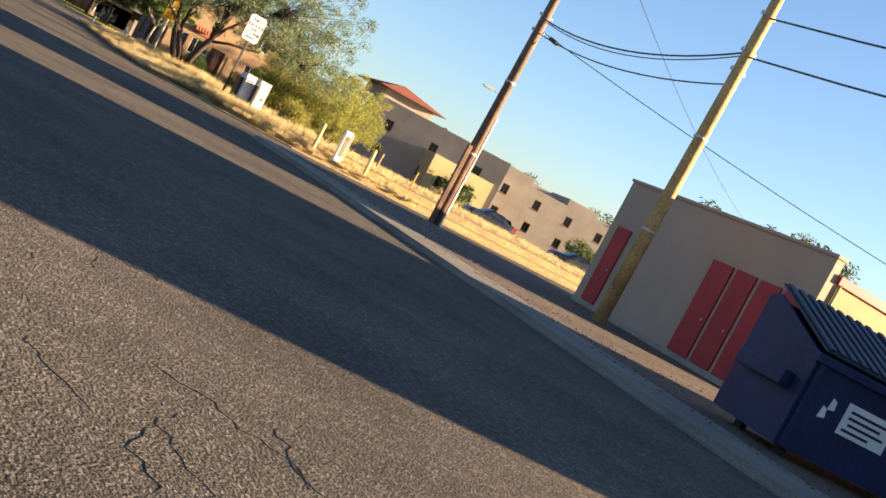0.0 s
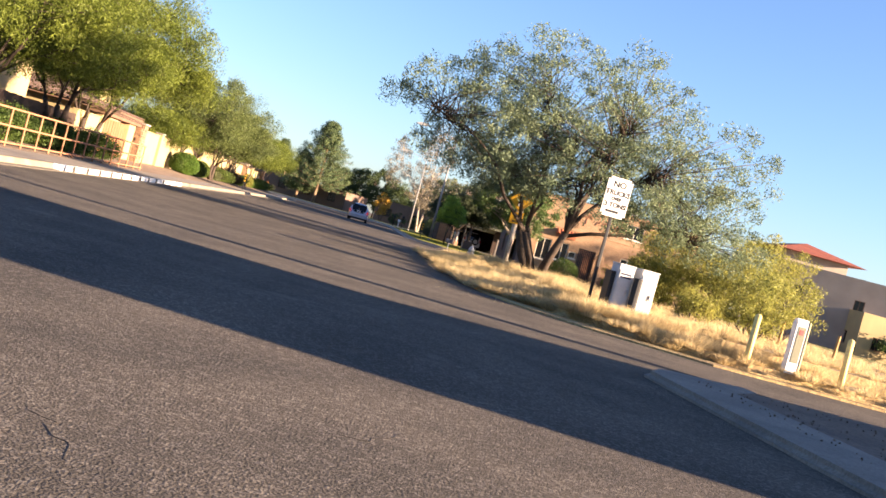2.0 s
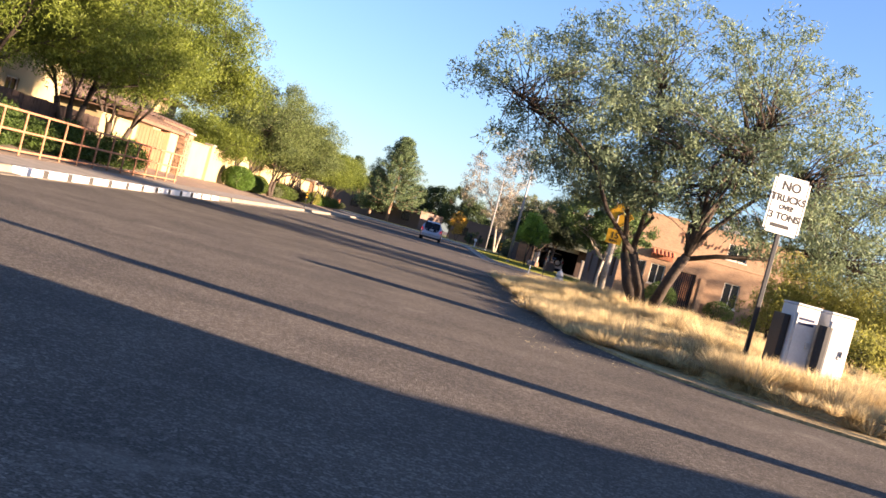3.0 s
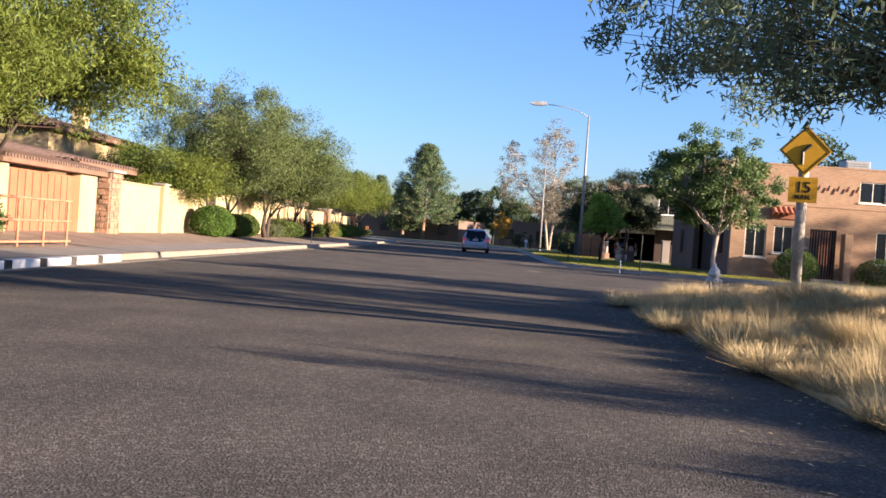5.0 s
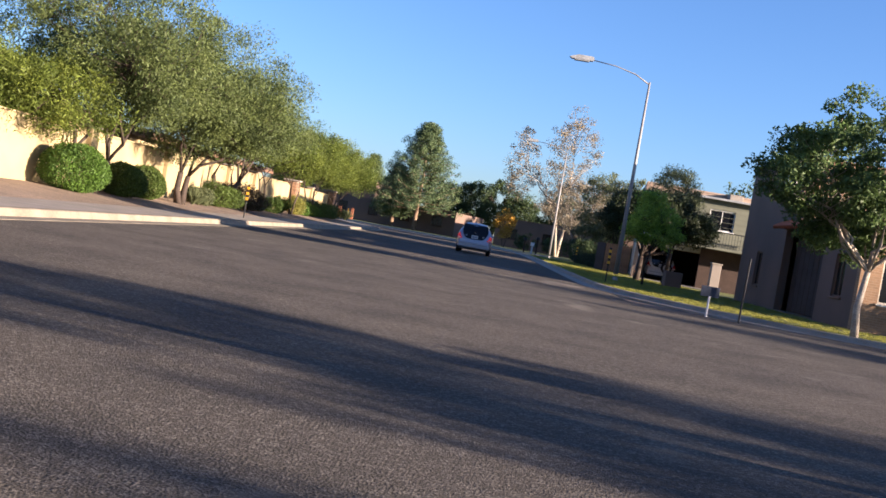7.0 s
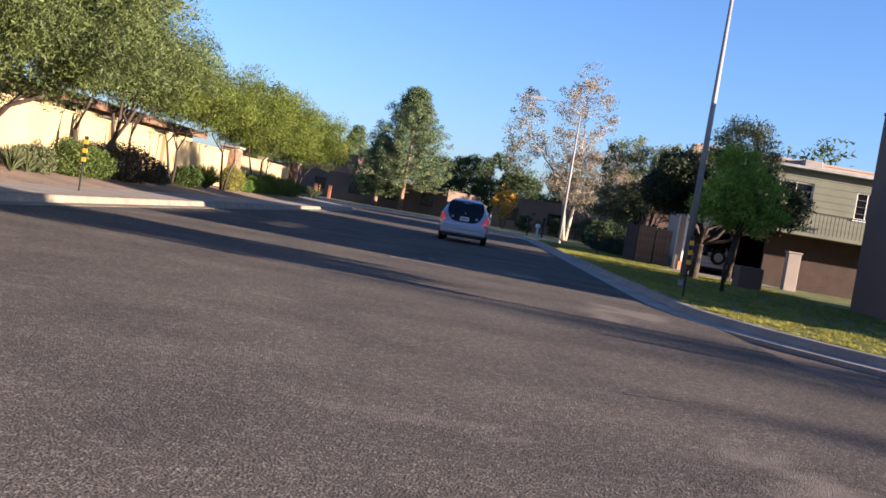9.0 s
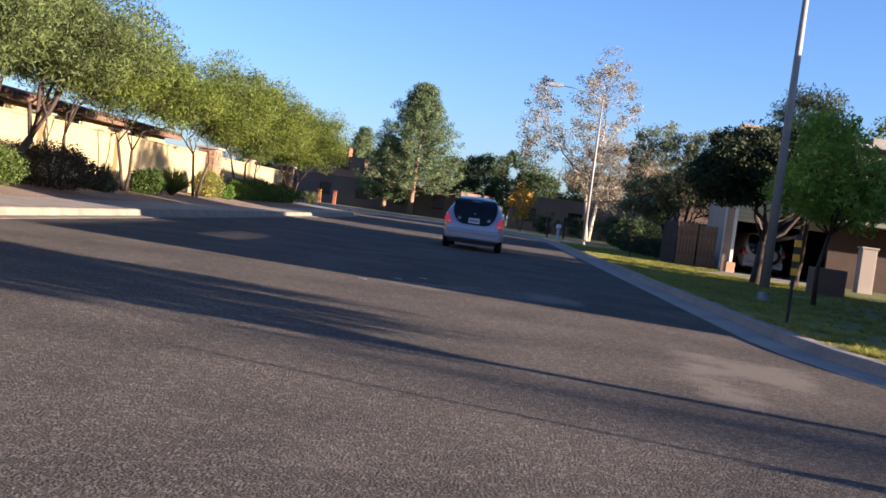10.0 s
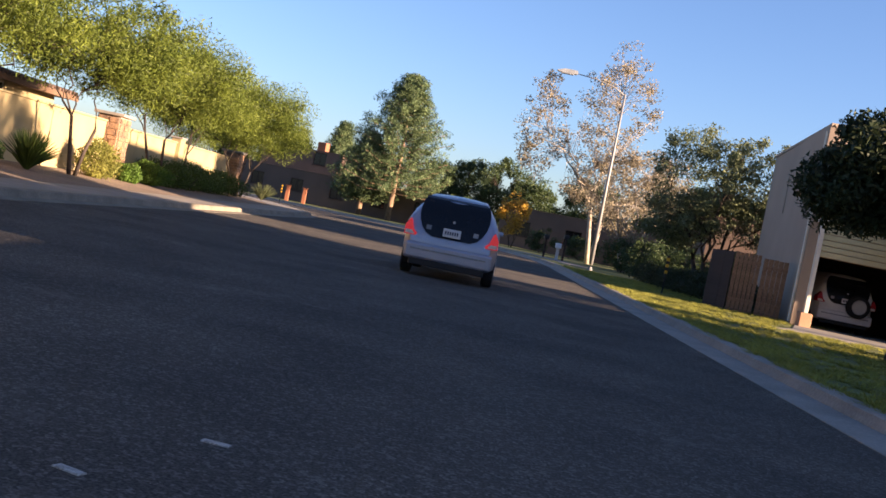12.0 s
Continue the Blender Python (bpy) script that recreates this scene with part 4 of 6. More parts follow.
while len(bunches) < 300:
    # rounded bunches standing in drifts above the low grass
    y = rng.uniform(32.8, 58)
    x = 7.7 + max(0, 36.5 - y) * 0.75 + max(0, 33.2 - y) * 1.2 + max(0, y - 55) * 0.6 + 4.6 * rng.random() ** 1.4
    if 9.8 < x < 11.6 and 34.9 < y < 36.5 or math.sin(1.7 * x + 0.8 * y) + math.sin(2.3 * y - 0.9 * x) < -0.35:
        continue
    z = 0.04 + 0.14 * min(1, max(0, (x - 8.1) / 0.5)) + (0.22 if x > 9.5 + max(0, 37 - y) * 0.6 and 34.8 < y < 56.2 else 0)
    bunches.append((x, y, z, rng.uniform(0.55, 1.35)))
blades("bunch_grass", "rounded straw-coloured bunches of dry grass on the verge", "grass", bunches, 560, 0.34, 1.25, 0.0038, STRAW, 35)
spots = []
while len(spots) < 1000:
    x, y = rng.uniform(12, 44), rng.uniform(35, 56.4)
    spots.append((x, y, 0.42, rng.uniform(0.4, 0.9)))
blades("dry_grass", "thin dry grass in the lot behind the verge", "grass", spots, 40, 0.4, 1.0, 0.008, STRAW, 32)
spots = []
while len(spots) < 900:
    x, y = rng.uniform(22, 75), rng.uniform(62, 72)
    spots.append((x, y, 0.02, rng.uniform(0.6, 1.2)))
blades("dry_grass", "dry grass strip before the far houses", "grass", spots, 30, 0.4, 1.2, 0.014, STRAW, 33)
spots = []
while len(spots) < 3900:
    x, y = 8.5 + 9 * rng.random() ** 1.5, rng.uniform(78.6, 135)
    if (x - 18) ** 2 + (y - 88) ** 2 > 9.4 ** 2 and x < 18 and y < 88:
        continue
    if x > 15.6 and 84 < y or (112.3 < y < 117.8 and x > 11.8 + (y - 112.3) * 0.4):
        continue
    spots.append((x, y, 0.112, rng.uniform(0.5, 1.1)))
blades("lawn_grass", "short lawn grass, yellow-green in the sun", "grass", spots, 48, 0.07, 4.0, 0.008, BLADE, 34)

# leaf litter and grit on the street by the verge
rng2 = np.random.default_rng(8)
n = 700
c = np.column_stack([6.2 + 1.6 * rng2.random(n), 33 + 24 * rng2.random(n), np.full(n, 0.008)])
a = unit(rng2, n) * 0.03
a[:, 2] *= 0.15
b = np.cross(a, np.array([0, 0, 1.0])) * 0.5
tagged(quads("leaf_litter", c, a, b, STRAW), "pale leaf litter and grit at the edge of the street", "litter", kind="stuff")

# short white marker strips stuck to the street
first = None
for x, y, turn in ((3.0, 89.4, -22), (3.4, 90.35, -24), (3.71, 91.1, -8)):
    if first is None:
        first = tagged(empty("pavement_marker", x, y, 0.0), "small worn white marker strip stuck to the asphalt", "road marker", "white markers on the street")
        part("strip", boxm(-0.06, -0.022, -0.004, 0.06, 0.022, 0.006, 0.003), WORNPAINT, first)
        first.matrix_basis = pose(x, y, 0, 0, 0, turn)
    else:
        copy_thing(first, pose(x, y, 0, 0, 0, turn))


# ---- vehicles ----
def lerp_at(table, v):
    for (a, p), (b, q) in zip(table, table[1:]):
        if v <= b:
            return p + (q - p) * max(0, (v - a) / (b - a))
    return table[-1][1]


def car(name, label, x, y, turn, paint, tops, half, length, wheel=0.3, spare=False, lamps=True, z=0.0, lit=True):
    """A car seen from behind: the shell is drawn out through rings along its length; tops is the roofline from the tail."""
    root = tagged(empty(name, x, y, z, turn), label, "car")
    belt, top_z = 0.62 * max(t for _, t in tops), max(t for _, t in tops)

    def ring(s):
        zt = lerp_at(tops, s)
        w = half * min(1, 0.86 + 0.5 * s, 0.86 + 0.5 * (length - s))
        zb = min(belt, zt - 0.06)
        wt = w * (0.97 - 0.34 * max(0, (zt - belt)) / (top_z - belt))
        return [(0, 0.26), (w * 0.8, 0.26), (w * 0.97, 0.34), (w, 0.5), (w * 0.99, zb), ((w + wt) / 2, (zb + zt) / 2), (wt, zt - 0.07), (wt * 0.93, zt - 0.02), (wt * 0.5, zt), (0, zt + 0.01)]
    stations = sorted({0.0, 0.05, 0.14, length, length - 0.1, *(s for s, _ in tops), *(0.25 * k for k in range(1, int(length / 0.25)))})
    bm = bmesh.new()
    rings = []
    for s in stations:
        h = ring(s)
        full = h + [(-a, b) for a, b in h[-2:0:-1]]
        rings.append([bm.verts.new((a, s, b)) for a, b in full])
    for r0, r1 in zip(rings, rings[1:]):
        for k in range(len(r0)):
            bm.faces.new((r0[k], r0[(k + 1) % len(r0)], r1[(k + 1) % len(r0)], r1[k]))
    bm.faces.new(rings[0])
    bm.faces.new(rings[-1][::-1])
    bmesh.ops.recalc_face_normals(bm, faces=bm.faces[:])
    body = part("body", bm, paint, root, smooth=True)

    def tail(zz):
        """How far in the tail lies at a height."""
        for (a, p), (b, q) in zip(tops, tops[1:]):
            if p <= zz <= q:
                return a + (b - a) * (zz - p) / (q - p)
        return 0.0

    def patch(name, rows, mat_, parent, off=0.012, label=""):
        bm = bmesh.new()
        g = [[bm.verts.new((w * u, tail(zz) - off, zz)) for u in (-1, -0.5, 0, 0.5, 1)] for zz, w in rows]
        back = [[bm.verts.new((w * u, tail(zz) + 0.03, zz)) for u in (-1, -0.5, 0, 0.5, 1)] for zz, w in rows]
        for q in (g, back):
            for r0, r1 in zip(q, q[1:]):
                for k in range(4):
                    bm.faces.new((r0[k], r0[k + 1], r1[k + 1], r1[k]))
        loop = lambda q: [r[0] for r in q] + q[-1][1:] + [r[-1] for r in q[-2::-1]] + q[0][3:0:-1]
        for (a, b), (c, d) in zip(zip(loop(g), loop(g)[1:] + loop(g)[:1]), zip(loop(back), loop(back)[1:] + loop(back)[:1])):
            bm.faces.new((a, b, d, c))
        bmesh.ops.recalc_face_normals(bm, faces=bm.faces[:])
        return part(name, bm, mat_, parent, label, smooth=False)
    t0 = top_z
    hatch = patch("rear_window", [(0.475 * t0, half * 0.4), (0.51 * t0, half * 0.54), (0.57 * t0, half * 0.64), (0.65 * t0, half * 0.71), (0.73 * t0, half * 0.74), (0.8 * t0, half * 0.74), (0.87 * t0, half * 0.72), (0.92 * t0, half * 0.68), (0.945 * t0, half * 0.62)], GLASS, body, 0.025, label="dark rear window")
    part("bumper", boxm(-half * 0.93, -0.09, 0.3, half * 0.93, 0.03, 0.6, 0.05), paint, root)
    part("bumper_strip", boxm(-half * 0.8, -0.1, 0.47, half * 0.8, -0.085, 0.5, 0.004), GREYPLATE, root)
    part("valance", boxm(-half * 0.8, -0.06, 0.19, half * 0.8, 0.04, 0.315, 0.02), BLACK, root)
    py = tail(0.5 * t0) - 0.045
    plate = part("number_plate", boxm(-0.16, py - 0.012, 0.5 * t0, 0.16, py, 0.5 * t0 + 0.15, 0.004), WHITE, hatch, "white number plate with dark bars")
    for k in range(6):
        part("text_bar", boxm(-0.125 + 0.043 * k, py - 0.016, 0.5 * t0 + 0.045, -0.1 + 0.043 * k, py - 0.0125, 0.5 * t0 + 0.105), NAVY, plate)
    for s in (-1, 1):
        zz = 0.52 * t0
        bm = bmesh.new()
        prism(bm, [(s * half * c, zz + q) for c, q in ((0.99, -0.1), (0.99, 0.06), (0.9, 0.2), (0.86, 0.16), (0.8, 0.0), (0.72, -0.06), (0.74, -0.1))], tail(zz) - 0.03, tail(zz) + 0.3, "y")
        tl = part("tail_lamp", bm, GLOW if lit else REDLENS, root, "red tail lamp, lit" if lit else "red tail lamp")
        bm = bmesh.new()
        prism(bm, [(s * half * c, zz + q) for c, q in ((0.97, -0.085), (0.97, -0.02), (0.84, -0.02), (0.77, -0.085))], tail(zz) - 0.04, tail(zz) - 0.032, "y")
        part("lens", bm, FRAME, tl, "pale lower lens")
        part("decal", boxm(s * half * 0.5 - 0.045, tail(0.57 * t0) - 0.05, 0.55 * t0, s * half * 0.5 + 0.045, tail(0.57 * t0) - 0.02, 0.55 * t0 + 0.08), GREYPLATE, hatch)
        part("mirror", boxm(s * half * 1.0 - 0.06, length * 0.62, belt, s * half * 1.0 + 0.05, length * 0.62 + 0.07, belt + 0.09, 0.03), paint, root)
        # side windows
        for a, b in ((0.5, length * 0.34), (length * 0.36, length * 0.58)):
            za, zb = belt + 0.04, top_z - 0.14
            bm = bmesh.new()
            h0, h1 = ring((a + b) / 2)[4], ring((a + b) / 2)[6]
            g = [bm.verts.new((s * (h0[0] + 0.004 - (h0[0] - h1[0]) * (zz - h0[1]) / (h1[1] - h0[1])), yy, zz)) for yy, zz in ((a, za), (b, za), (b - 0.05, zb), (a + 0.15, zb))]
            bm.faces.new(g)
            bmesh.ops.solidify(bm, geom=bm.faces[:], thickness=0.012)
            part("side_window", bm, GLASS, body)
        for yy in (0.72, length - 0.8):
            w = part("wheel", tubem([(s * (half - 0.2), yy, wheel), (s * (half - 0.17), yy, wheel), (s * (half - 0.02), yy, wheel), (s * (half + 0.005), yy, wheel)], [wheel * 0.9, wheel, wheel, wheel * 0.9], 20), RUBBER, root, "black tyre")
            part("rim", tubem([(s * (half - 0.03), yy, wheel), (s * (half + 0.012), yy, wheel)], [wheel * 0.62, wheel * 0.58], 14), STEEL, w)
    part("badge", tubem([(0, tail(0.68 * t0) - 0.04, 0.68 * t0), (0, tail(0.68 * t0) - 0.026, 0.68 * t0)], [0.025, 0.025], 10), STEEL, hatch)
    if spare:
        sp = part("spare_wheel", tubem([(0.3, -0.3, 0.82), (0.3, -0.26, 0.82), (0.3, -0.1, 0.82), (0.3, -0.08, 0.82)], [0.3, 0.34, 0.34, 0.32], 20), RUBBER, root, "covered spare wheel on the tailgate")
        part("cover", tubem([(0.3, -0.33, 0.82), (0.3, -0.301, 0.82)], [0.2, 0.22], 20), STEEL, sp)
    else:
        part("aerial", tubem([(0, 0.75, top_z), (0, 0.68, top_z + 0.12)], [0.008, 0.004], 5), BLACK, root)
    return root


HATCH = [(0.0, 0.74), (0.06, 0.9), (0.2, 1.18), (0.38, 1.42), (0.6, 1.51), (1.3, 1.56), (2.2, 1.52), (2.9, 1.2), (3.15, 1.0), (3.9, 0.86), (4.2, 0.62)]
WAGON = [(0.0, 1.0), (0.05, 1.25), (0.14, 1.55), (0.25, 1.66), (0.6, 1.7), (2.4, 1.7), (3.0, 1.2), (3.3, 1.08), (4.1, 0.98), (4.3, 0.7)]
SEDAN = [(0.0, 0.85), (0.1, 0.98), (0.7, 1.02), (1.3, 1.38), (2.4, 1.42), (3.2, 1.0), (4.2, 0.88), (4.5, 0.6)]
car("car", "silver-white hatchback with dark rear window, brake lights on", 4.1, 106.1, -1.2, CARPAINT, HATCH, 0.86, 4.2)
car("car", "white and silver off-roader in the dark carport", 15.7, 119.2, 0, WHITE, WAGON, 0.88, 4.3, 0.34, spare=True, z=0.13, lit=False)
car("car", "black saloon parked before the far houses", 45.8, 76.2, 84, DARKCAR, SEDAN, 0.88, 4.5, lit=False)
car("car", "dark saloon parked before the far houses", 54.6, 75.6, 84, DARKCAR, SEDAN, 0.88, 4.5, lit=False)

# ---- east side: brick house ----
def tile_row(parent, n, x0, x1, y, z, m, reach=0.55):
    """A little awning of barrel tiles, each its own piece."""
    step = (x1 - x0) / n
    for k in range(n):
        bm = bmesh.new()
        r = step * 0.52
        prof = [(r * math.cos(a), r * math.sin(a)) for a in (math.pi * i / 6 for i in range(7))] + [((r - 0.02) * math.cos(a), (r - 0.02) * math.sin(a)) for a in (math.pi * (6 - i) / 6 for i in range(7))]
        prism(bm, prof, -reach, 0, "y")
        bmesh.ops.transform(bm, matrix=m @ Matrix.Translation((x0 + step * (k + 0.5), y, z)) @ pose(0, 0, 0, 32, 0, 0), verts=bm.verts)
        part("roof_tile", bm, TILE, parent)


def brick_house():
    root = tagged(empty("house", 15.9, 85.5, 0.05), "brick house with tile awnings and a set-back upper storey", "house")
    f = facing(0, 0, 0)
    holes = [(0.65, 1.0, 1.62, 2.5), (1.95, 1.25, 2.85, 2.5), (2.95, 1.6, 3.45, 2.05), (3.6, 0.2, 4.8, 2.45), (6.6, 1.0, 7.6, 2.5), (9.6, 1.0, 10.8, 2.5)]
    part("front_wall", wall_with(holes, 0, 14, 0, 3.45, 0.3, f), BRICKWALL, root)
    up = facing(0, 7.3, 0)
    part("upper_wall", wall_with([(8.2, 4.2, 9.6, 5.3)], 0.31, 14, 2.9, 5.9, 0.3, up), BRICKWALL, root)
    window(root, (8.2, 4.2, 9.6, 5.3), up, FRAME)
    for h in holes[:3] + holes[4:]:
        window(root, h, f, FRAME, bars=1 if h[2] - h[0] > 0.6 else 0)
    gate = part("door", boxm(3.62, 0.12, 0.2, 4.78, 0.17, 2.43, 0.006, f), BLACK, root, "dark iron screen door")
    for k in range(9):
        part("bar", boxm(3.7 + 0.125 * k, 0.08, 0.25, 3.72 + 0.125 * k, 0.115, 2.38, m=f), RUST, gate)
    aw = part("awning", boxm(1.75, -0.1, 2.82, 3.15, -0.004, 3.3, 0.01, f), REDWOOD, root)
    tile_row(aw, 6, 1.72, 3.18, -0.02, 3.3, f)
    # an iron palm ornament on the upper wall
    orn = part("wall_ornament", tubem([(5.1, 7.27, 4.45), (5.07, 7.27, 4.75), (5.13, 7.27, 4.97)], [0.03, 0.024, 0.018], 5), RUST, root, "rusty iron palm ornament")
    for k in range(7):
        a = radians(-20 + 37 * k)
        part("frond", tubem([(5.13, 7.27, 4.97), (5.13 + 0.26 * math.cos(a), 7.27, 5.03 + 0.2 * math.sin(a)), (5.13 + 0.44 * math.cos(a), 7.27, 4.92 + 0.18 * math.sin(a))], [0.024, 0.03, 0.008], 4), RUST, orn)
    for k in range(5):
        x = 5.85 + 0.5 * k
        part("scroll", tubem([(x, 7.27, 4.55 + 0.06 * (k % 2)), (x + 0.1, 7.27, 4.86), (x + 0.24, 7.27, 4.74), (x + 0.36, 7.27, 5.02)], [0.035, 0.024, 0.03, 0.012], 4), RUST, orn)
    part("parapet", boxm(-0.03, -0.03, 3.452, 14.03, 0.33, 3.54, 0.01, f), BRICKWALL, root)
    part("upper_parapet", boxm(0.31, -0.03, 5.902, 14.03, 0.33, 5.99, 0.01, up), BRICKWALL, root)
    # the side towards the street, local x running south along it
    s = facing(0, 15, -90)
    sh = [(6.4, 0.12, 11.2, 3.2), (12.6, 1.0, 13.6, 2.4), (2.6, 0.9, 3.5, 2.3)]
    # wall colour darker than the brick front: the side's shade is painted in
    part("side_wall", wall_with(sh + [(7.7, 3.45, 14.7, 5.9)], 0, 14.7, 0, 5.9, 0.3, s), UMBER_SHADE, root)
    for h in sh[1:]:
        window(root, h, s, FASCIA, bars=1)
    part("garage_door", boxm(6.42, 0.5, 0.12, 11.18, 0.58, 3.18, m=s), DARKWOOD_SHADE, root, "dark timber garage door deep in its opening")
    for k in range(8):
        part("door_board", boxm(6.5 + 0.585 * k, 0.465, 0.15, 7.05 + 0.585 * k, 0.498, 3.1, 0.005, s), DARKWOOD_SHADE, root)
    aw = part("awning", boxm(6.2, -0.14, 3.22, 10.9, -0.004, 3.34, 0.01, s), REDWOOD, root)
    tile_row(aw, 16, 6.2, 10.9, -0.04, 3.42, s, 0.5)
    # parapets carry the same painted shade as the side wall
    part("side_parapet", boxm(-0.03, -0.03, 5.902, 7.66, 0.33, 5.99, 0.01, s), UMBER_SHADE, root)
    part("low_parapet", boxm(7.72, -0.03, 3.452, 14.66, 0.33, 3.54, 0.01, s), UMBER_SHADE, root)
    part("back_wall", boxm(0.3, 14.7, 0, 14, 15, 5.85), TAN, root)
    part("east_wall", prismm([(0.3, 0), (14.7, 0), (14.7, 5.85), (7.6, 5.85), (7.6, 3.4), (0.3, 3.4)], 13.7, 14.0, "x"), BRICKWALL, root)
    part("roof", boxm(0.3, 7.6, 5.5, 13.7, 14.7, 5.65), GREY, root)
    part("low_roof", boxm(0.3, 0.3, 2.95, 13.7, 7.3, 3.1), GREY, root)
    ac = part("cooler", boxm(7.6, 8.0, 5.65, 8.9, 9.2, 6.45, 0.03), GREYPLATE, root, "grey rooftop cooler")
    for k in range(6):
        part("louvre", boxm(7.7, 7.97, 5.72 + 0.11 * k, 8.8, 7.998, 5.78 + 0.11 * k), DULLSTEEL, ac)
    dish = part("satellite_dish", tubem([(-0.35, 7.6, 4.9), (-0.4, 7.56, 4.93), (-0.5, 7.5, 4.97)], [0.03, 0.2, 0.28], 14), CABINET, root, "white satellite dish")
    part("arm", tubem([(-0.02, 7.8, 4.8), (-0.36, 7.6, 4.88)], [0.02, 0.02], 6), STEEL, dish)
    part("step", boxm(3.4, -1.2, 0.0, 5.0, -0.31, 0.17, 0.015, f), CONCRETE, root)
    part("low_wall", boxm(4.9, -0.9, 0.0, 5.25, -0.31, 2.3, 0.015, f), BRICKWALL, root)


brick_house()
shrub("clipped_hedge", "clipped dark green hedge under the brick house windows", 18.6, 84.3, 1.0, 1.4, HEDGE, 41, 5200, 0.04, base=0.12, clipped=True)
for k, (x, y) in enumerate(((22.3, 84.5), (25.1, 84.6))):
    shrub("clipped_hedge", "clipped dark green hedge under the brick house windows", x, y, 0.95, 1.2, HEDGE, 42 + k, 3600, 0.04, base=0.12, clipped=True)

# a stake and a small yard sign at the edge of the lawn
st = tagged(part("garden_stake", tubem([(10.9, 78.95, 0.0), (10.93, 78.95, 1.6)], [0.025, 0.02], 6), BLACK), "thin dark stake at the lawn edge", "stake")
ys = tagged(empty("yard_sign", 10.15, 79.2, 0.1), "small dark blue yard sign on a white post", "yard sign")
part("post", tubem([(0, 0, -0.1), (0, 0, 0.42)], [0.03, 0.03], 8), WHITE, ys)
part("board", boxm(-0.23, -0.02, 0.4, 0.23, 0.0, 0.66, 0.006), LID, ys)

# ---- east side: dark fence, grey house, carport house ----
def board_fence(name, label, p, q, height, material, gap=0.008, width=0.14, base=0.12):
    """Upright boards on two rails between two points."""
    p, q = Vector(p), Vector(q)
    d = q - p
    root = tagged(empty(name, p.x, p.y, base, math.degrees(math.atan2(d.y, d.x))), label, "fence")
    n = max(2, round(d.length / (width + gap)))
    step = d.length / n
    me = None
    r = random.Random(n)
    for k in range(n):
        if me is None:
            ob = part("board", boxm(0, 0, 0, step - gap, 0.022, height, 0.003), material, root)
            me = ob.data
        else:
            ob = new("board", me)
            ob.parent = root
        ob.location = (step * k, r.uniform(-0.004, 0.004), r.uniform(-0.015, 0.015))
    for z in (0.3, height - 0.3):
        part("rail", boxm(0, 0.027, z, d.length, 0.07, z + 0.09), material, root)
    return root


board_fence("wooden_gate", "brown plank gate panel lit by low sun", (12.12, 118.78), (12.86, 118.62), 1.76, FENCEWOOD, gap=0.014, width=0.12)
board_fence("wooden_gate", "brown plank gate panel lit by low sun", (12.92, 118.6), (13.62, 118.45), 1.7, FENCEWOOD, gap=0.014, width=0.12)
board_fence("wooden_fence", "short dark plank fence beside the gate", (11.75, 120.3), (12.08, 118.82), 1.74, DARKWOOD_SHADE)
pp = tagged(empty("porch_post", 14.0, 117.35, 0.12), "white painted porch post on a brick footing", "post")
part("shaft", boxm(-0.06, -0.06, 0.4, 0.06, 0.06, 3.0, 0.01), FRAME, pp)
part("footing", boxm(-0.17, -0.17, -0.05, 0.17, 0.17, 0.398, 0.015), BRICK, pp)
part("head", boxm(-0.1, -0.1, 3.002, 0.1, 0.28, 3.1, 0.01), FRAME, pp)


def carport_house():
    root = tagged(empty("house", 13.8, 117.7, 0.1), "tan two-storey house over an open carport", "house")
    f = facing(0, 0, 0)
    part("front_wall", wall_with([(0.3, 0.0, 6.0, 2.06), (7.2, 3.6, 8.4, 5.0)], 0, 9, 0, 5.75, 0.25, f), TAN, root)
    window(root, (7.2, 3.6, 8.4, 5.0), f, FRAME)
    bm = bmesh.new()
    for k in range(7):
        box(bm, 0.32, -0.07 + 0.004 * (k % 2), 2.07 + 0.165 * k, 9.0, -0.004, 2.215 + 0.165 * k, 0.006)
    part("siding", bm, SIDING, root, "pale green-yellow lap siding")
    s = facing(1.2, 10.1, -97.05)
    holes = [(4.3, 3.45, 4.5, 4.75), (6.0, 4.1, 6.16, 4.85)]
    part("side_wall", wall_with(holes, 0, 10.17, 0, 5.75, 0.25, s), TAN, root)
    for h in holes:
        window(root, h, s, FRAME, bars=0, sill=False)
    part("parapet", prismm([(-0.04, -0.04), (9.04, -0.04), (9.04, 10.14), (1.16, 10.14)], 5.752, 5.84), TAN, root)
    part("back_wall", boxm(1.4, 9.85, 0, 9, 10.1, 5.7), TAN, root)
    # near-black lining puts the shade of the carport recess into its colour
    part("carport_ceiling", boxm(0.9, 0.25, 2.2, 9, 5.95, 2.3), DARKWOOD_SHADE, root)
    part("carport_side", boxm(5.9, 0.25, 0, 6.05, 5.95, 2.19), DARKWOOD_SHADE, root)
    part("carport_back", boxm(1.1, 5.96, 0, 8.7, 6.1, 2.3), DARKWOOD_SHADE, root)
    part("east_wall", boxm(8.75, 0.25, 0, 9, 9.84, 5.7), TAN, root)
    part("floor", boxm(0.9, 0.25, -0.1, 5.9, 5.95, 0.03), CONCRETE, root)
    part("downpipe", tubem([(-0.07, 0.12, 0.1), (-0.07, 0.12, 5.6)], [0.045, 0.045], 8), FRAME, root)


carport_house()


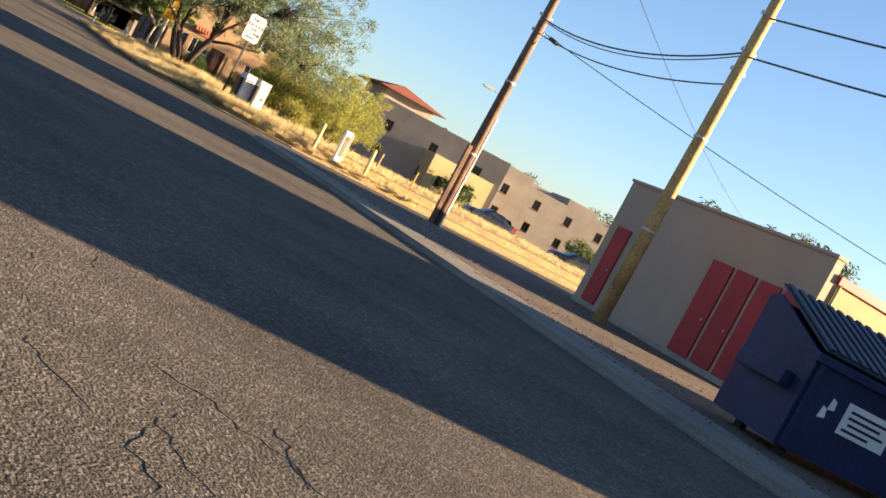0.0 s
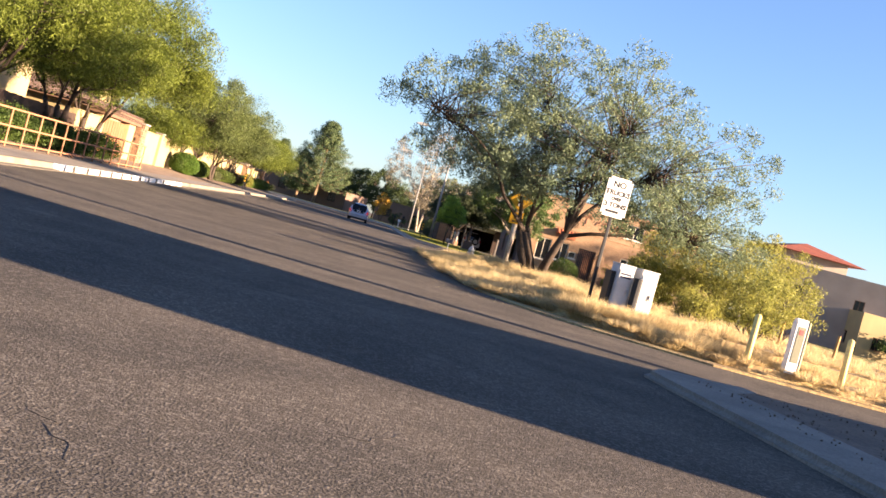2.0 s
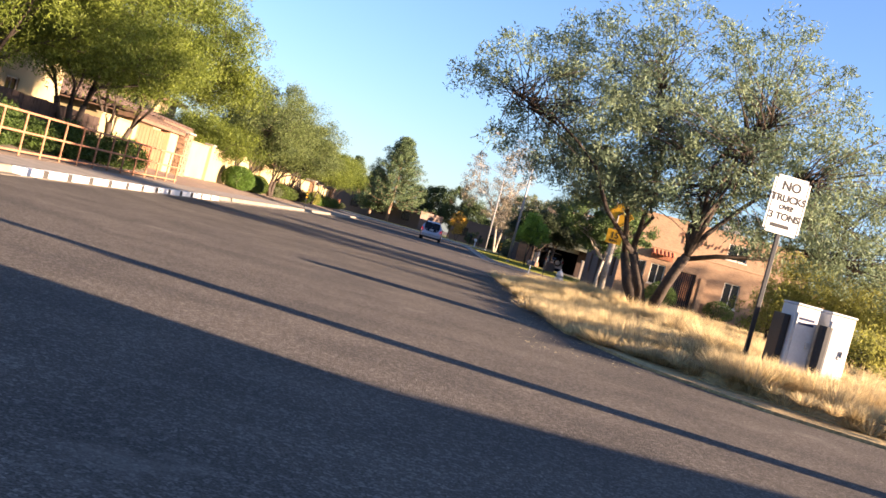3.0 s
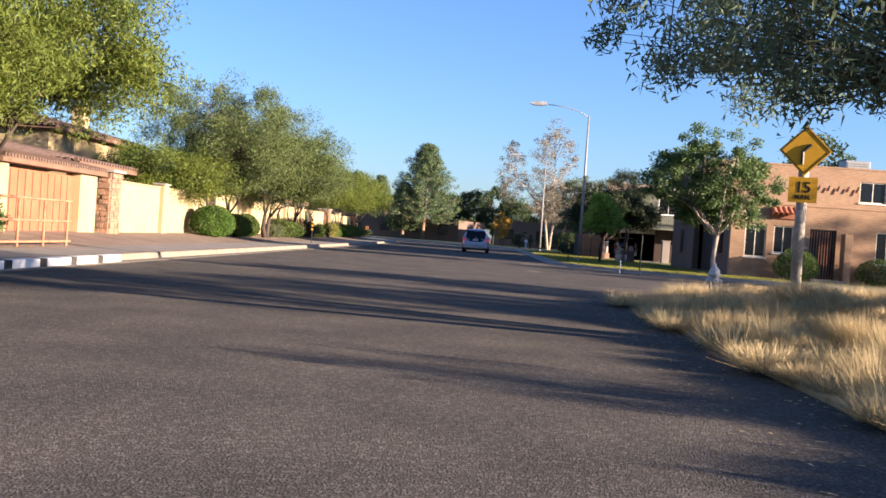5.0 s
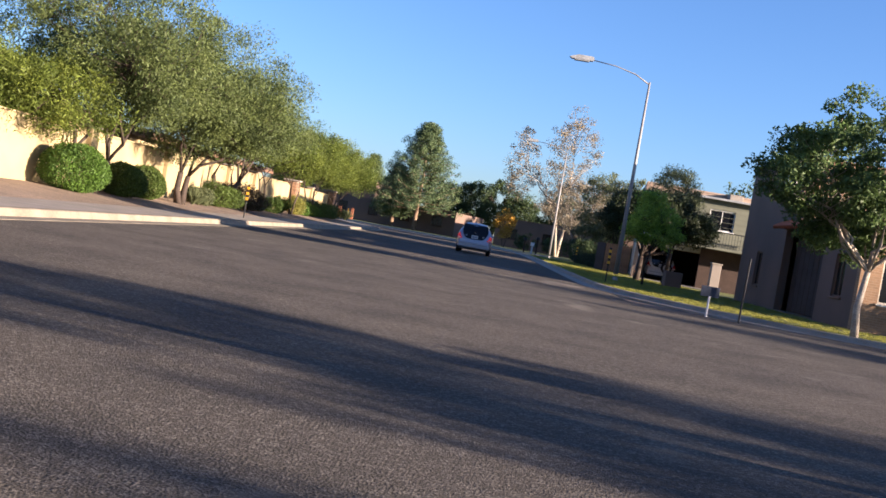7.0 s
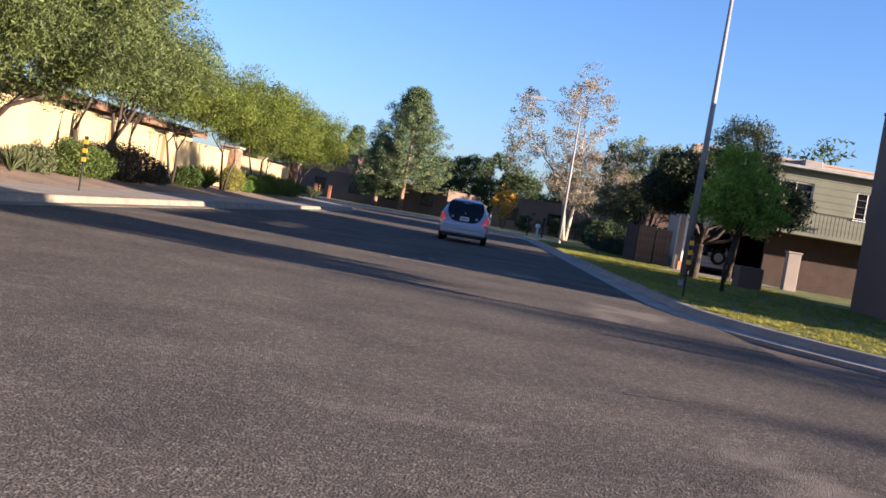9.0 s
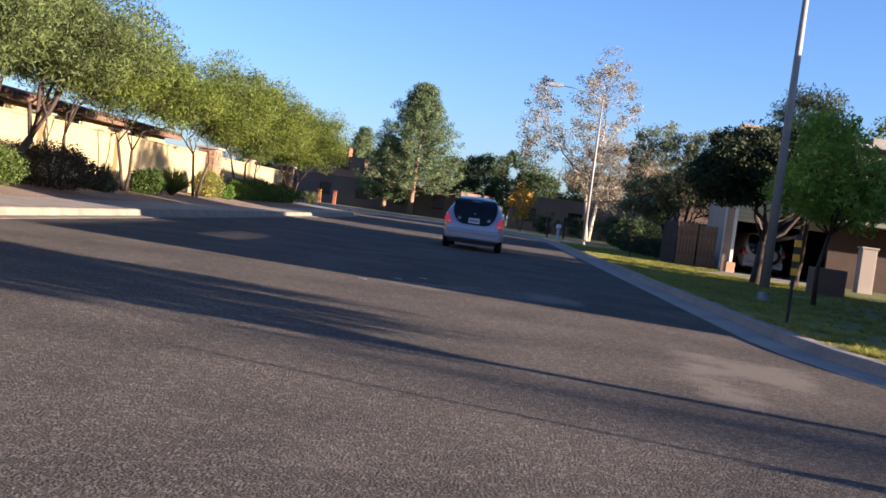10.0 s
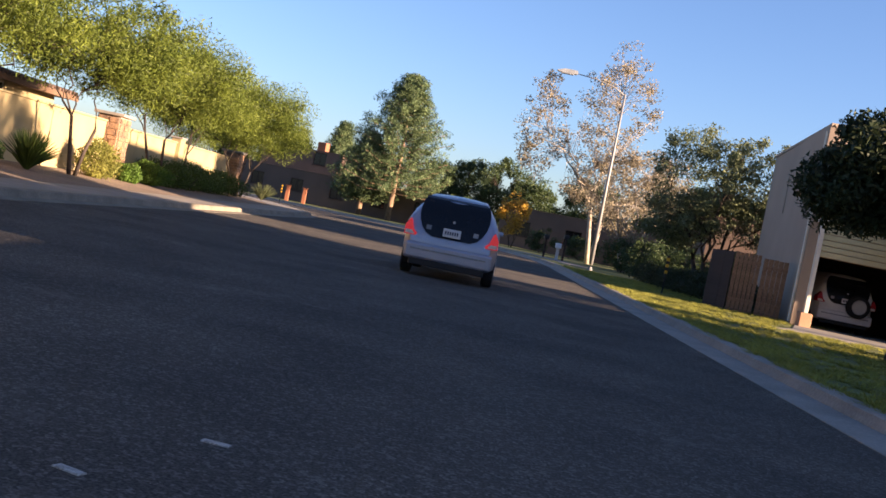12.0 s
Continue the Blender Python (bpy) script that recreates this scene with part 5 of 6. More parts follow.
def grey_house():
    root = tagged(empty("house", 16.2, 115.9, 0.1), "grey-green two-storey house with a balcony rail", "house")
    f = facing(0, 0, 0)
    hole = [(1.2, 3.55, 2.7, 4.75), (4.6, 3.5, 5.6, 4.7)]
    part("front_wall", wall_with(hole, 0, 12, 2.55, 5.3, 0.2, f), SAGE, root)
    for h in hole:
        window(root, h, f, WHITE, bars=1)
    part("curtain", boxm(1.28, 0.16, 3.63, 1.95, 0.19, 4.68, m=f), WHITE, root)
    for k in range(9):
        part("siding_board", boxm(0, -0.02, 2.56 + 0.3 * k, 12, -0.003, 2.575 + 0.3 * k, m=f), SAGE, root)
    # dark colour stands in for the shade under the balcony slab
    part("lower_wall", boxm(1.2, 0.6, 0, 12, 0.8, 2.54), DARKWOOD_SHADE, root)
    part("floor_slab", boxm(0, -1.2, 2.4, 12, 0.19, 2.54, 0.01), SAGE, root)
    part("side_wall", boxm(0, 0.21, 2.55, 0.2, 4.0, 5.3), SAGE, root)
    part("back_wall", boxm(0.2, 3.8, 2.55, 12, 4.0, 5.3), SAGE, root)
    part("roof", boxm(-0.4, -0.5, 5.302, 12.3, 4.2, 5.42, 0.01), GREYPLATE, root)
    part("cooler", boxm(2.4, 1.0, 5.43, 3.2, 2.0, 5.85, 0.03), CONCRETE, root, "pale beige rooftop cooler")
    rail = part("balcony_rail", boxm(0.6, -1.18, 3.42, 6.5, -1.12, 3.47), BLACK, root, "dark iron balcony rail")
    for k in range(36):
        part("baluster", boxm(0.65 + 0.165 * k, -1.16, 2.56, 0.67 + 0.165 * k, -1.14, 3.418), BLACK, rail)


grey_house()
pier = tagged(empty("mailbox_pier", 17.6, 112.75, 0.1), "pale stucco pier with a concrete cap", "pier")
part("shaft", boxm(-0.26, -0.22, 0, 0.26, 0.22, 1.55, 0.02), UMBER2, pier)
part("cap", boxm(-0.3, -0.26, 1.552, 0.3, 0.26, 1.62, 0.015), CONCRETE, pier)
low = tagged(part("planter", boxm(13.45, 104.3, 0.1, 14.25, 105.2, 0.86, 0.03), UMBER_SHADE), "low grey planter box in the shade of a tree", "planter")

# ---- street lamps ----
def street_lamp(x, y, height, reach, label):
    root = tagged(empty("street_lamp", x, y, 0.1), label, "street lamp", "street lamps")
    part("base", tubem([(0, 0, -0.1), (0, 0, 0.05), (0, 0, 0.2)], [0.12, 0.12, 0.09], 12), DULLSTEEL, root)
    part("pole", tubem([(0, 0, 0.3), (0, 0, height * 0.5), (0, 0, height)], [0.1, 0.072, 0.04], 14), DULLSTEEL, root, smooth=True)
    part("arm", tubem([(0, 0, height - 0.1), (-reach * 0.25, 0, height + 0.22), (-reach * 0.6, 0, height + 0.42), (-reach, 0, height + 0.5)], [0.03, 0.026, 0.022, 0.02], 8), DULLSTEEL, root, smooth=True)
    head = part("head", prismm([(-reach - 0.95, height + 0.5), (-reach - 0.85, height + 0.44), (-reach, height + 0.44), (-reach + 0.05, height + 0.52), (-reach, height + 0.62), (-reach - 0.6, height + 0.62)], -0.13, 0.13, "y"), GREYPLATE, root, "grey cobra-head luminaire")
    part("lens", boxm(-reach - 0.75, -0.12, height + 0.39, -reach - 0.15, 0.12, height + 0.438, 0.02), GREYPLATE, head)


street_lamp(10.0, 96.1, 8.15, 2.4, "tall steel street lamp with a long curved arm")
street_lamp(10.0, 137.5, 8.45, 2.4, "tall steel street lamp before bare trees")
street_lamp(37.1, 71.3, 8.6, 1.1, "tall thin steel street lamp by the side street")

# striped delineators
first = None
for x, y, turn in ((-4.5, 92.4, 0), (8.95, 90.5, 0), (10.6, 121.0, 0), (-8.7, 157.0, 0)):
    if first is None:
        first = tagged(empty("marker_post", x, y, 0.1), "black and yellow striped marker post", "marker post", "striped marker posts")
        part("stem", tubem([(0, 0, -0.1), (0, 0, 0.68)], [0.025, 0.025], 8), BLACK, first)
        part("board", boxm(-0.045, -0.012, 0.66, 0.045, 0.012, 1.28, 0.004), BLACK, first)
        for k in range(3):
            part("stripe", boxm(-0.047, -0.016, 0.7 + 0.2 * k, 0.047, 0.016, 0.8 + 0.2 * k), YELLOW, first, "yellow band")
    else:
        copy_thing(first, pose(x, y, 0.1))

# letter boxes beyond the driveway
mb = tagged(empty("letter_box", 9.1, 147.6, 0.1), "white letter box with a stone foot", "letter box")
part("post", boxm(-0.08, -0.08, -0.05, 0.08, 0.08, 0.7, 0.01), CABINET, mb)
part("box", boxm(-0.16, -0.3, 0.702, 0.16, 0.3, 1.0, 0.05), WHITE, mb)
part("flag", boxm(0.165, -0.1, 0.85, 0.18, -0.06, 1.1), RED, mb)
for x, y, h in ((8.5, 149.8, 1.1), (9.6, 149.4, 1.3)):
    b = tagged(empty("letter_box", x, y, 0.1), "dark letter box on a post by the lawn", "letter box")
    part("post", boxm(-0.06, -0.06, -0.05, 0.06, 0.06, h - 0.002, 0.01), DARKWOOD_SHADE, b)
    part("box", boxm(-0.14, -0.25, h, 0.14, 0.25, h + 0.26, 0.05), BLACK, b)

# ---- west side ----
WX = -8.5


def stone_pillar(y, x=WX + 0.12, h=2.12, label="stone-clad pillar with a pale cap in the garden wall"):
    root = tagged(empty("pillar", x, y, 0.25), label, "pillar", "pillars of the garden wall")
    part("core", boxm(-0.5, -0.5, -0.1, 0.3, 0.5, h - 0.02), MORTAR, root)
    r = random.Random(int(y * 10))
    z = 0.0
    while z < h - 0.12:
        dz = min(r.choice((0.14, 0.18, 0.22)), h - 0.02 - z)
        for face in ("e", "s", "n"):
            a = -0.5 if face == "e" else -0.45
            end = 0.5 if face == "e" else 0.3
            while a < end - 0.05:
                w = min(r.uniform(0.25, 0.5), end - a)
                d = r.uniform(0.03, 0.07)
                if face == "e":
                    bm = boxm(0.3, a + 0.008, z + 0.008, 0.3 + d, a + w - 0.008, z + dz - 0.008, 0.012)
                elif face == "s":
                    bm = boxm(a + 0.008, -0.5 - d, z + 0.008, a + w - 0.008, -0.5, z + dz - 0.008, 0.012)
                else:
                    bm = boxm(a + 0.008, 0.5, z + 0.008, a + w - 0.008, 0.5 + d, z + dz - 0.008, 0.012)
                part("stone", bm, STONE, root)
                a += w
        z += dz
    part("cap", boxm(-0.62, -0.62, h, 0.44, 0.62, h + 0.1, 0.02), CONCRETE, root, "pale concrete cap")
    return root


for y in (72.0, 123.4, 141.3):
    stone_pillar(y)


def plain_pier(y, h=2.05):
    root = tagged(empty("pilaster", WX + 0.02, y, 0.2), "cream stucco pilaster with a worn cap", "pilaster", "pilasters of the garden wall")
    part("shaft", boxm(-0.25, -0.32, 0, 0.16, 0.32, h, 0.02), CREAM, root)
    part("cap", boxm(-0.3, -0.38, h + 0.002, 0.22, 0.38, h + 0.07, 0.015), CONCRETE, root)


for y in (78.7, 86.5, 95.0, 105.4, 111.6, 131.5):
    plain_pier(y)


def garden_wall(y0, y1, top, material=None, label="cream stucco garden wall in low sun"):
    bm = bmesh.new()
    box(bm, WX - 0.2, y0, 0.15, WX, y1, top, 0.01)
    wall = tagged(part("wall_west", bm, material or CREAM), label, "wall", kind="structure")
    part("coping", boxm(WX - 0.25, y0, top + 0.002, WX + 0.05, y1, top + 0.06, 0.012), CREAM, wall)
    return wall


garden_wall(72.6, 122.8, 2.12)
garden_wall(124.0, 140.7, 2.05)
garden_wall(60.0, 63.9, 2.0)
# gate with a brown tiled lintel roof
gate = tagged(empty("gatehouse", WX - 0.1, 64.0, 0.2), "garden gateway with orange-brown doors and tiled lintel", "gateway")
for a in (0.45, 3.05):
    leaf_ = part("door", boxm(-0.12, a, 0.05, -0.04, a + 2.55, 1.9, 0.01), REDWOOD, gate, "orange-brown timber door leaf")
    for k in range(5):
        part("board", boxm(-0.035, a + 0.06 + 0.5 * k, 0.1, -0.008, a + 0.5 + 0.5 * k, 1.85, 0.008), REDWOOD, leaf_)
part("pier", boxm(-0.3, 5.65, 0, 0.2, 7.1, 1.98, 0.02), CREAM, gate)
part("pier", boxm(-0.3, -0.1, 0, 0.2, 0.42, 1.98, 0.02), CREAM, gate)
part("lintel", boxm(-0.5, -0.4, 2.0, 0.4, 8.3, 2.14, 0.01), FASCIA, gate)
part("roof_deck", prismm([(0.42, 2.142), (0.42, 2.17), (-1.6, 2.5), (-1.6, 2.47)], -0.4, 8.3, "y"), UMBER_SHADE, gate)
for k in range(44):
    part("roof_tile", tubem([(0.44, -0.35 + 0.2 * k, 2.19), (-1.6, -0.35 + 0.2 * k, 2.52)], [0.06, 0.06], 6), ROOFTILE, gate)

# dark fence and rusty pipe railing before it
board_fence("wooden_fence", "dark brown plank fence behind the railing", (WX, 59.8), (WX, 30), 1.55, DARKWOOD_SHADE, width=0.28, base=0.25)
rl = tagged(empty("railing", -5.75, 38.0, 0.12), "rusty brown pipe railing beside the pavement", "railing")
for k in range(18):
    part("post", tubem([(0, 1.41 * k, -0.1), (0, 1.41 * k, 1.13)], [0.032, 0.032], 8), RUST, rl)
for z in (0.13, 0.62, 1.12):
    part("rail", tubem([(0, -0.1, z), (0, 24.2, z)], [0.03, 0.03], 8), RUST, rl)
k = 0
for y in range(36, 62, 2):
    k += 1
    shrub("hedge_bush", "unclipped dark green bush behind the railing", -7.2 + 0.25 * math.sin(y), y + 0.4 * math.cos(3 * y), 0.95, 1.0 + 0.15 * math.sin(2 * y), HEDGE, 60 + k, 4600, 0.042, base=0.22, group="bushes behind the railing")


def west_house(name, label, x0, x1, y0, y1, eave, ridge, over=0.6, wallm=None):
    root = tagged(empty(name, x1, y0, 0.3), label, "house")
    w, d = x1 - x0, y1 - y0
    holes = [(a, 1.0, a + 1.3, 2.3) for a in np.arange(2, d - 3, 6.0).tolist()]
    m2 = pose(0, 0, 0, 0, 0, 90)
    part("front_wall", wall_with(holes, 0, d, 0, eave, 0.25, pose(0, 0, 0, 0, 0, 90)), wallm or CREAM, root)
    for h in holes:
        window(root, h, m2, FRAME)
    part("south_wall", boxm(-w, 0, 0, -0.25, 0.25, eave), wallm or CREAM, root)
    part("north_wall", boxm(-w, d - 0.25, 0, -0.25, d, eave), wallm or CREAM, root)
    part("back_wall", boxm(-w, 0.25, 0, -w + 0.25, d - 0.25, eave), wallm or CREAM, root)
    part("fascia", boxm(over - 0.06, -over, eave - 0.02, over, d + over, eave + 0.16), FASCIA, root)
    part("soffit", boxm(-w - over, -over, eave + 0.002, over - 0.062, d + over, eave + 0.06), FASCIA, root)
    # hipped roof with rows of barrel tiles
    x2, x3, e, r = -w - over, over, eave + 0.162, ridge
    h = min(w + 2 * over, d + 2 * over) / 2
    bm = bmesh.new()
    c = [bm.verts.new(q) for q in ((x3, -over, e), (x3, d + over, e), (x2, d + over, e), (x2, -over, e))]
    cx = (x2 + x3) / 2
    if d > w:
        t = [bm.verts.new((cx, -over + h, r)), bm.verts.new((cx, d + over - h, r))]
        for q in ((c[0], c[1], t[1], t[0]), (c[2], c[3], t[0], t[1]), (c[3], c[0], t[0]), (c[1], c[2], t[1])):
            bm.faces.new(q)
    else:
        t = [bm.verts.new((x3 - h, d / 2, r)), bm.verts.new((x2 + h, d / 2, r))]
        for q in ((c[0], c[1], t[0]), (c[2], c[3], t[1]), (c[3], c[0], t[0], t[1]), (c[1], c[2], t[1], t[0])):
            bm.faces.new(q)
    bm.faces.new(c[::-1])
    bmesh.ops.recalc_face_normals(bm, faces=bm.faces[:])
    roof = part("roof", bm, ROOFTILE, root, "brown clay tile roof")
    bm = bmesh.new()
    n = int((d + 2 * over) / 0.3)
    for i in range(n):
        yy = -over + 0.15 + 0.3 * i
        up = min(h, yy + over, d + over - yy)
        tube(bm, [(x3 + 0.02, yy, e + 0.03), (x3 - up, yy, e + (r - e) * up / h + 0.03)], [0.09, 0.09], 5)
    n = int((w + 2 * over) / 0.3)
    for i in range(n):
        xx = x2 + 0.15 + 0.3 * i
        up = min(h, xx - x2, x3 - xx)
        tube(bm, [(xx, -over - 0.02, e + 0.03), (xx, -over + up, e + (r - e) * up / h + 0.03)], [0.09, 0.09], 5)
    tagged(part("tiling", bm, ROOFTILE, roof), kind="stuff")
    return root


west_house("house", "long low cream house with brown tile eaves", -24, -10.5, 74, 123, 2.32, 3.5)
tall = west_house("house", "two-storey cream house with a tiled hip roof", -30, -15.5, 84, 96, 4.3, 6.0)
part("chimney", boxm(-3.2, 10.6, 4.4, -2.5, 11.5, 6.5, 0.02), CREAM, tall)
west_house("house", "cream house behind the dark plank fence", -26, -14, 56, 70, 4.2, 5.6)

# bushes and desert plants along the wall
for k, (x, y, r, h) in enumerate(((-7.4, 82.8, 1.0, 1.4), (-7.3, 86.7, 0.78, 1.1), (-7.4, 89.2, 0.78, 1.15))):
    shrub("round_bush", "clipped round green bush on the gravel strip", x, y, r, h, BRIGHT if k == 0 else HEDGE2, 90 + k, 16000, 0.034, base=0.24, group="clipped bushes by the wall", clipped=True)
LOW = ((-7.2, 99.0, 1.0, 1.0, HEDGE2), (-7.3, 103.0, 1.6, 1.15, BROWNLEAF), (-7.4, 107.2, 0.6, 0.45, OLIVE), (-7.1, 111.0, 0.6, 0.85, HEDGE), (-7.4, 119.6, 0.62, 1.15, GOLD), (-7.3, 122.4, 0.42, 0.6, BRIGHT), (-7.3, 124.5, 0.75, 0.8, BRIGHT), (-7.5, 126.8, 1.1, 1.0, HEDGE), (-7.3, 129.4, 1.2, 1.05, HEDGE), (-7.4, 132.2, 1.2, 1.0, HEDGE), (-7.3, 135.0, 1.2, 1.0, HEDGE), (-7.4, 96.6, 0.6, 0.7, OLIVE))
for k, (x, y, r, h, m) in enumerate(LOW):
    shrub("bush", "loose bright green desert bush below the wall" if m is BRIGHT else "airy yellow-green desert bush before the stone pillar" if m is GOLD else "dry brown desert bush below the wall" if m is BROWNLEAF else "loose dark green desert bush below the wall", x, y, r, h, m, 110 + k, 9000 if m is BROWNLEAF else 5500, 0.04, base=0.24, group="bushes below the wall")
for k, (x, y) in enumerate(((-13.2, 148.0), (-11.6, 150.6), (-15.5, 152.0))):
    shrub("bush", "loose green bush at the far corner", x, y, 1.0, 1.1, OLIVE, 130 + k, 1600, 0.05, base=0.08)


def spiky(name, label, x, y, r, h, leaf, seed, count=90):
    """A rosette of stiff pointed leaves."""
    rng = np.random.default_rng(seed)
    root = tagged(empty(name, x, y, 0.24), label, "plant")
    bm = bmesh.new()
    for _ in range(count):
        a, b = rng.random() * math.tau, rng.uniform(0.25, 1.0)
        tip = Vector((r * b * math.cos(a), r * b * math.sin(a), h * (1.05 - 0.55 * b * b)))
        tube(bm, [(0.03 * math.cos(a), 0.03 * math.sin(a), 0), tip * 0.5 + Vector((0, 0, 0.06 * h)), tip], [0.012, 0.018, 0.002], 3)
    part("leaf_rosette", bm, leaf, root)


for k, (x, y, r, h) in enumerate(((-7.1, 94.6, 0.5, 0.7), (-7.2, 95.8, 0.45, 0.55), (-6.9, 106.4, 0.35, 0.9), (-7.25, 114.3, 0.85, 1.05), (-7.3, 144.4, 0.95, 0.9))):
    spiky("yucca", "spiky grey-green yucca on the gravel", x, y, r, h, HEDGE2 if k == 3 else OLIVE, 150 + k, 220 if k == 3 else 110)

# ---- houses at the end of the street ----
def end_house(name, label, x, y, turn, w, d, h, wallm, flat=True, windows=4, z=0.1):
    root = tagged(empty(name, x, y, z, turn), label, "house")
    f = facing(0, 0, 0)
    step = w / windows
    holes = [(step * i + step * 0.3, 1.0, step * i + step * 0.3 + min(1.4, step * 0.4), 2.2) for i in range(windows)]
    if h > 5:
        holes += [(a, b + 2.9, c, e + 2.9) for a, b, c, e in holes]
    part("front_wall", wall_with(holes, 0, w, 0, h, 0.25, f), wallm, root)
    for q in holes:
        window(root, q, f, DARKWOOD_SHADE)
    part("west_wall", boxm(0, 0.25, 0, 0.25, d, h), wallm, root)
    part("east_wall", boxm(w - 0.25, 0.25, 0, w, d, h), wallm, root)
    part("back_wall", boxm(0.25, d - 0.25, 0, w - 0.25, d, h), wallm, root)
    part("roof", boxm(0.25, 0.25, h - 0.3, w - 0.25, d - 0.25, h - 0.15), GREY, root)
    part("parapet", boxm(-0.04, -0.04, h + 0.002, w + 0.04, 0.29, h + 0.1, 0.01), wallm, root)
    return root


# tan houses drawn in dark umber, their shade put into the wall colour
h1 = end_house("house", "low tan house beyond the far lawn", -28, 195, -20, 31, 10, 3.0, UMBER_SHADE, windows=7)
h2 = end_house("house", "two-storey tan house with a sunlit gable corner", -18.2, 193.2, -20, 9, 8, 5.2, UMBER_SHADE, windows=2)
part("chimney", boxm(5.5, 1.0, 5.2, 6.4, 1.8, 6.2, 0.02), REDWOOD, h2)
end_house("house", "tan stucco house behind the trees", 6.0, 176, -20, 22, 10, 3.2, UMBER_SHADE, windows=5)
end_house("house", "tan stucco house behind the dark hedge", 16, 142, -6, 16, 10, 4.0, UMBER_SHADE, windows=4)
# pair of red-brown gateposts at the far corner
for x in (-12.6, -11.1):
    g = tagged(empty("gatepost", x, 180.5, 0.1), "red-brown post at the far corner", "post", "posts at the far corner")
    part("shaft", boxm(-0.16, -0.16, 0, 0.16, 0.16, 1.3, 0.02), REDWOOD, g)
    part("cap", boxm(-0.2, -0.2, 1.302, 0.2, 0.2, 1.38, 0.02), REDWOOD, g)

# ---- houses across the dry lot ----
def far_block(x, y, w, d, h, wallm, label, cols, rows, turret=False, turned=0):
    root = tagged(empty("apartment_building", x, y, 0, turned), label, "house")
    for turn, length, px, py in ((0, w, 0, 0), (-90, d, 0, d)):
        m = pose(px, py, 0, 0, 0, turn)
        n = cols if turn == 0 else max(1, cols // 2)
        st = length / n
        holes = [(st * (i + 0.35), 1.0 + 2.9 * j, st * (i + 0.35) + 0.95, 2.15 + 2.9 * j) for i in range(n) for j in range(rows)]
        part("wall", wall_with(holes, 0.26 if turn else 0, length - (0.26 if turn else 0), 0, h, 0.25, m), wallm, root)
        for q in holes:
            window(root, q, m, FASCIA, bars=1)
    part("east_wall", boxm(w - 0.25, 0.26, 0, w, d, h), wallm, root)
    part("back_wall", boxm(0.26, d - 0.25, 0, w - 0.26, d, h), wallm, root)
    part("roof", boxm(0.26, 0.26, h - 0.4, w - 0.26, d - 0.26, h - 0.25), GREY, root)
    if turret:
        part("turret", boxm(0.3, 0.3, h + 0.001, 6.6, 6.7, h + 1.1, m=pose(0.3, 0.9, 0, 0, 0, -turned)), wallm, root)
        bm = bmesh.new()
        c = [bm.verts.new(q) for q in ((-1.1, -1.0, h + 1.102), (7.9, -1.0, h + 1.102), (7.9, 8.0, h + 1.102), (-1.1, 8.0, h + 1.102))]
        t = bm.verts.new((3.4, 3.5, h + 2.35))
        for i in range(4):
            bm.faces.new((c[i], c[(i + 1) % 4], t))
        bm.faces.new(c[::-1])
        bmesh.ops.transform(bm, matrix=pose(0.3, 0.9, 0, 0, 0, -turned), verts=bm.verts)
        bmesh.ops.recalc_face_normals(bm, faces=bm.faces[:])
        part("hip_roof", bm, REDROOF, root, "red tile hip roof")
    return root


far_block(43.0, 110, 16.5, 14, 7.0, UMBER2, "tan stucco apartment house with a red hip-roofed turret", 3, 2, turret=True, turned=-17)
far_block(49.9, 105, 8.0, 4.9, 4.1, CREAM, "low tan annex before the apartment house", 2, 1)
row = far_block(60.5, 111, 18, 12, 6.2, UMBER2, "tan stucco apartment house with stepped flat roofs", 4, 2, turned=-10)
for x0, x1, y0, y1, z1 in ((0.6, 5.2, 0.6, 6, 7.2), (5.21, 8.4, 1.2, 6, 6.7), (10.2, 14.5, 0.5, 7, 7.1), (14.51, 17.4, 1.5, 7, 6.6)):
    part("raised_parapet", boxm(x0, y0, 5.96, x1, y1, z1, 0.05), UMBER2, row)
for x0 in (3.0, 12.2):
    part("roof_cooler", boxm(x0, 7.5, 5.96, x0 + 1.2, 8.7, 7.0, 0.03), GREYPLATE, row, "grey rooftop cooler")
far_block(79.5, 108, 24, 12, 6.9, CREAM, "pale stucco apartment house in full sun", 6, 2)
far_block(110, 112, 22, 12, 5.5, TAN, "tan stucco apartment house farther off", 5, 2)

# ---- trees ----
tree("mesquite_tree", "wide airy mesquite tree with several dark leaning stems", "tree", 10.5, 47.4,
     [(-2.2, 0.4, 4.6, 4.5, 4.2, 2.2), (-0.2, 0, 5.9, 4.2, 3.8, 2.3), (3.6, 0, 4.7, 3.6, 3.6, 2.3), (0.8, 0, 3.6, 5.0, 4.0, 1.5), (4.5, -0.5, 2.6, 3.0, 3.0, 1.0), (-1.7, 4.4, 3.8, 1.5, 2.4, 1.0), (-2.7, 4.7, 3.7, 1.1, 2.0, 0.75), (-1.7, 0.6, 3.0, 1.3, 1.6, 0.8)], MESQUITE, BARK, stems=5, fork=1.6, girth=0.15, clumps=900, per=100, size=0.064, clump=0.40, seed=3, lean=1.15, hollow=0.2, base=0.4, slim=0.26, mains=13, droop=0.4)
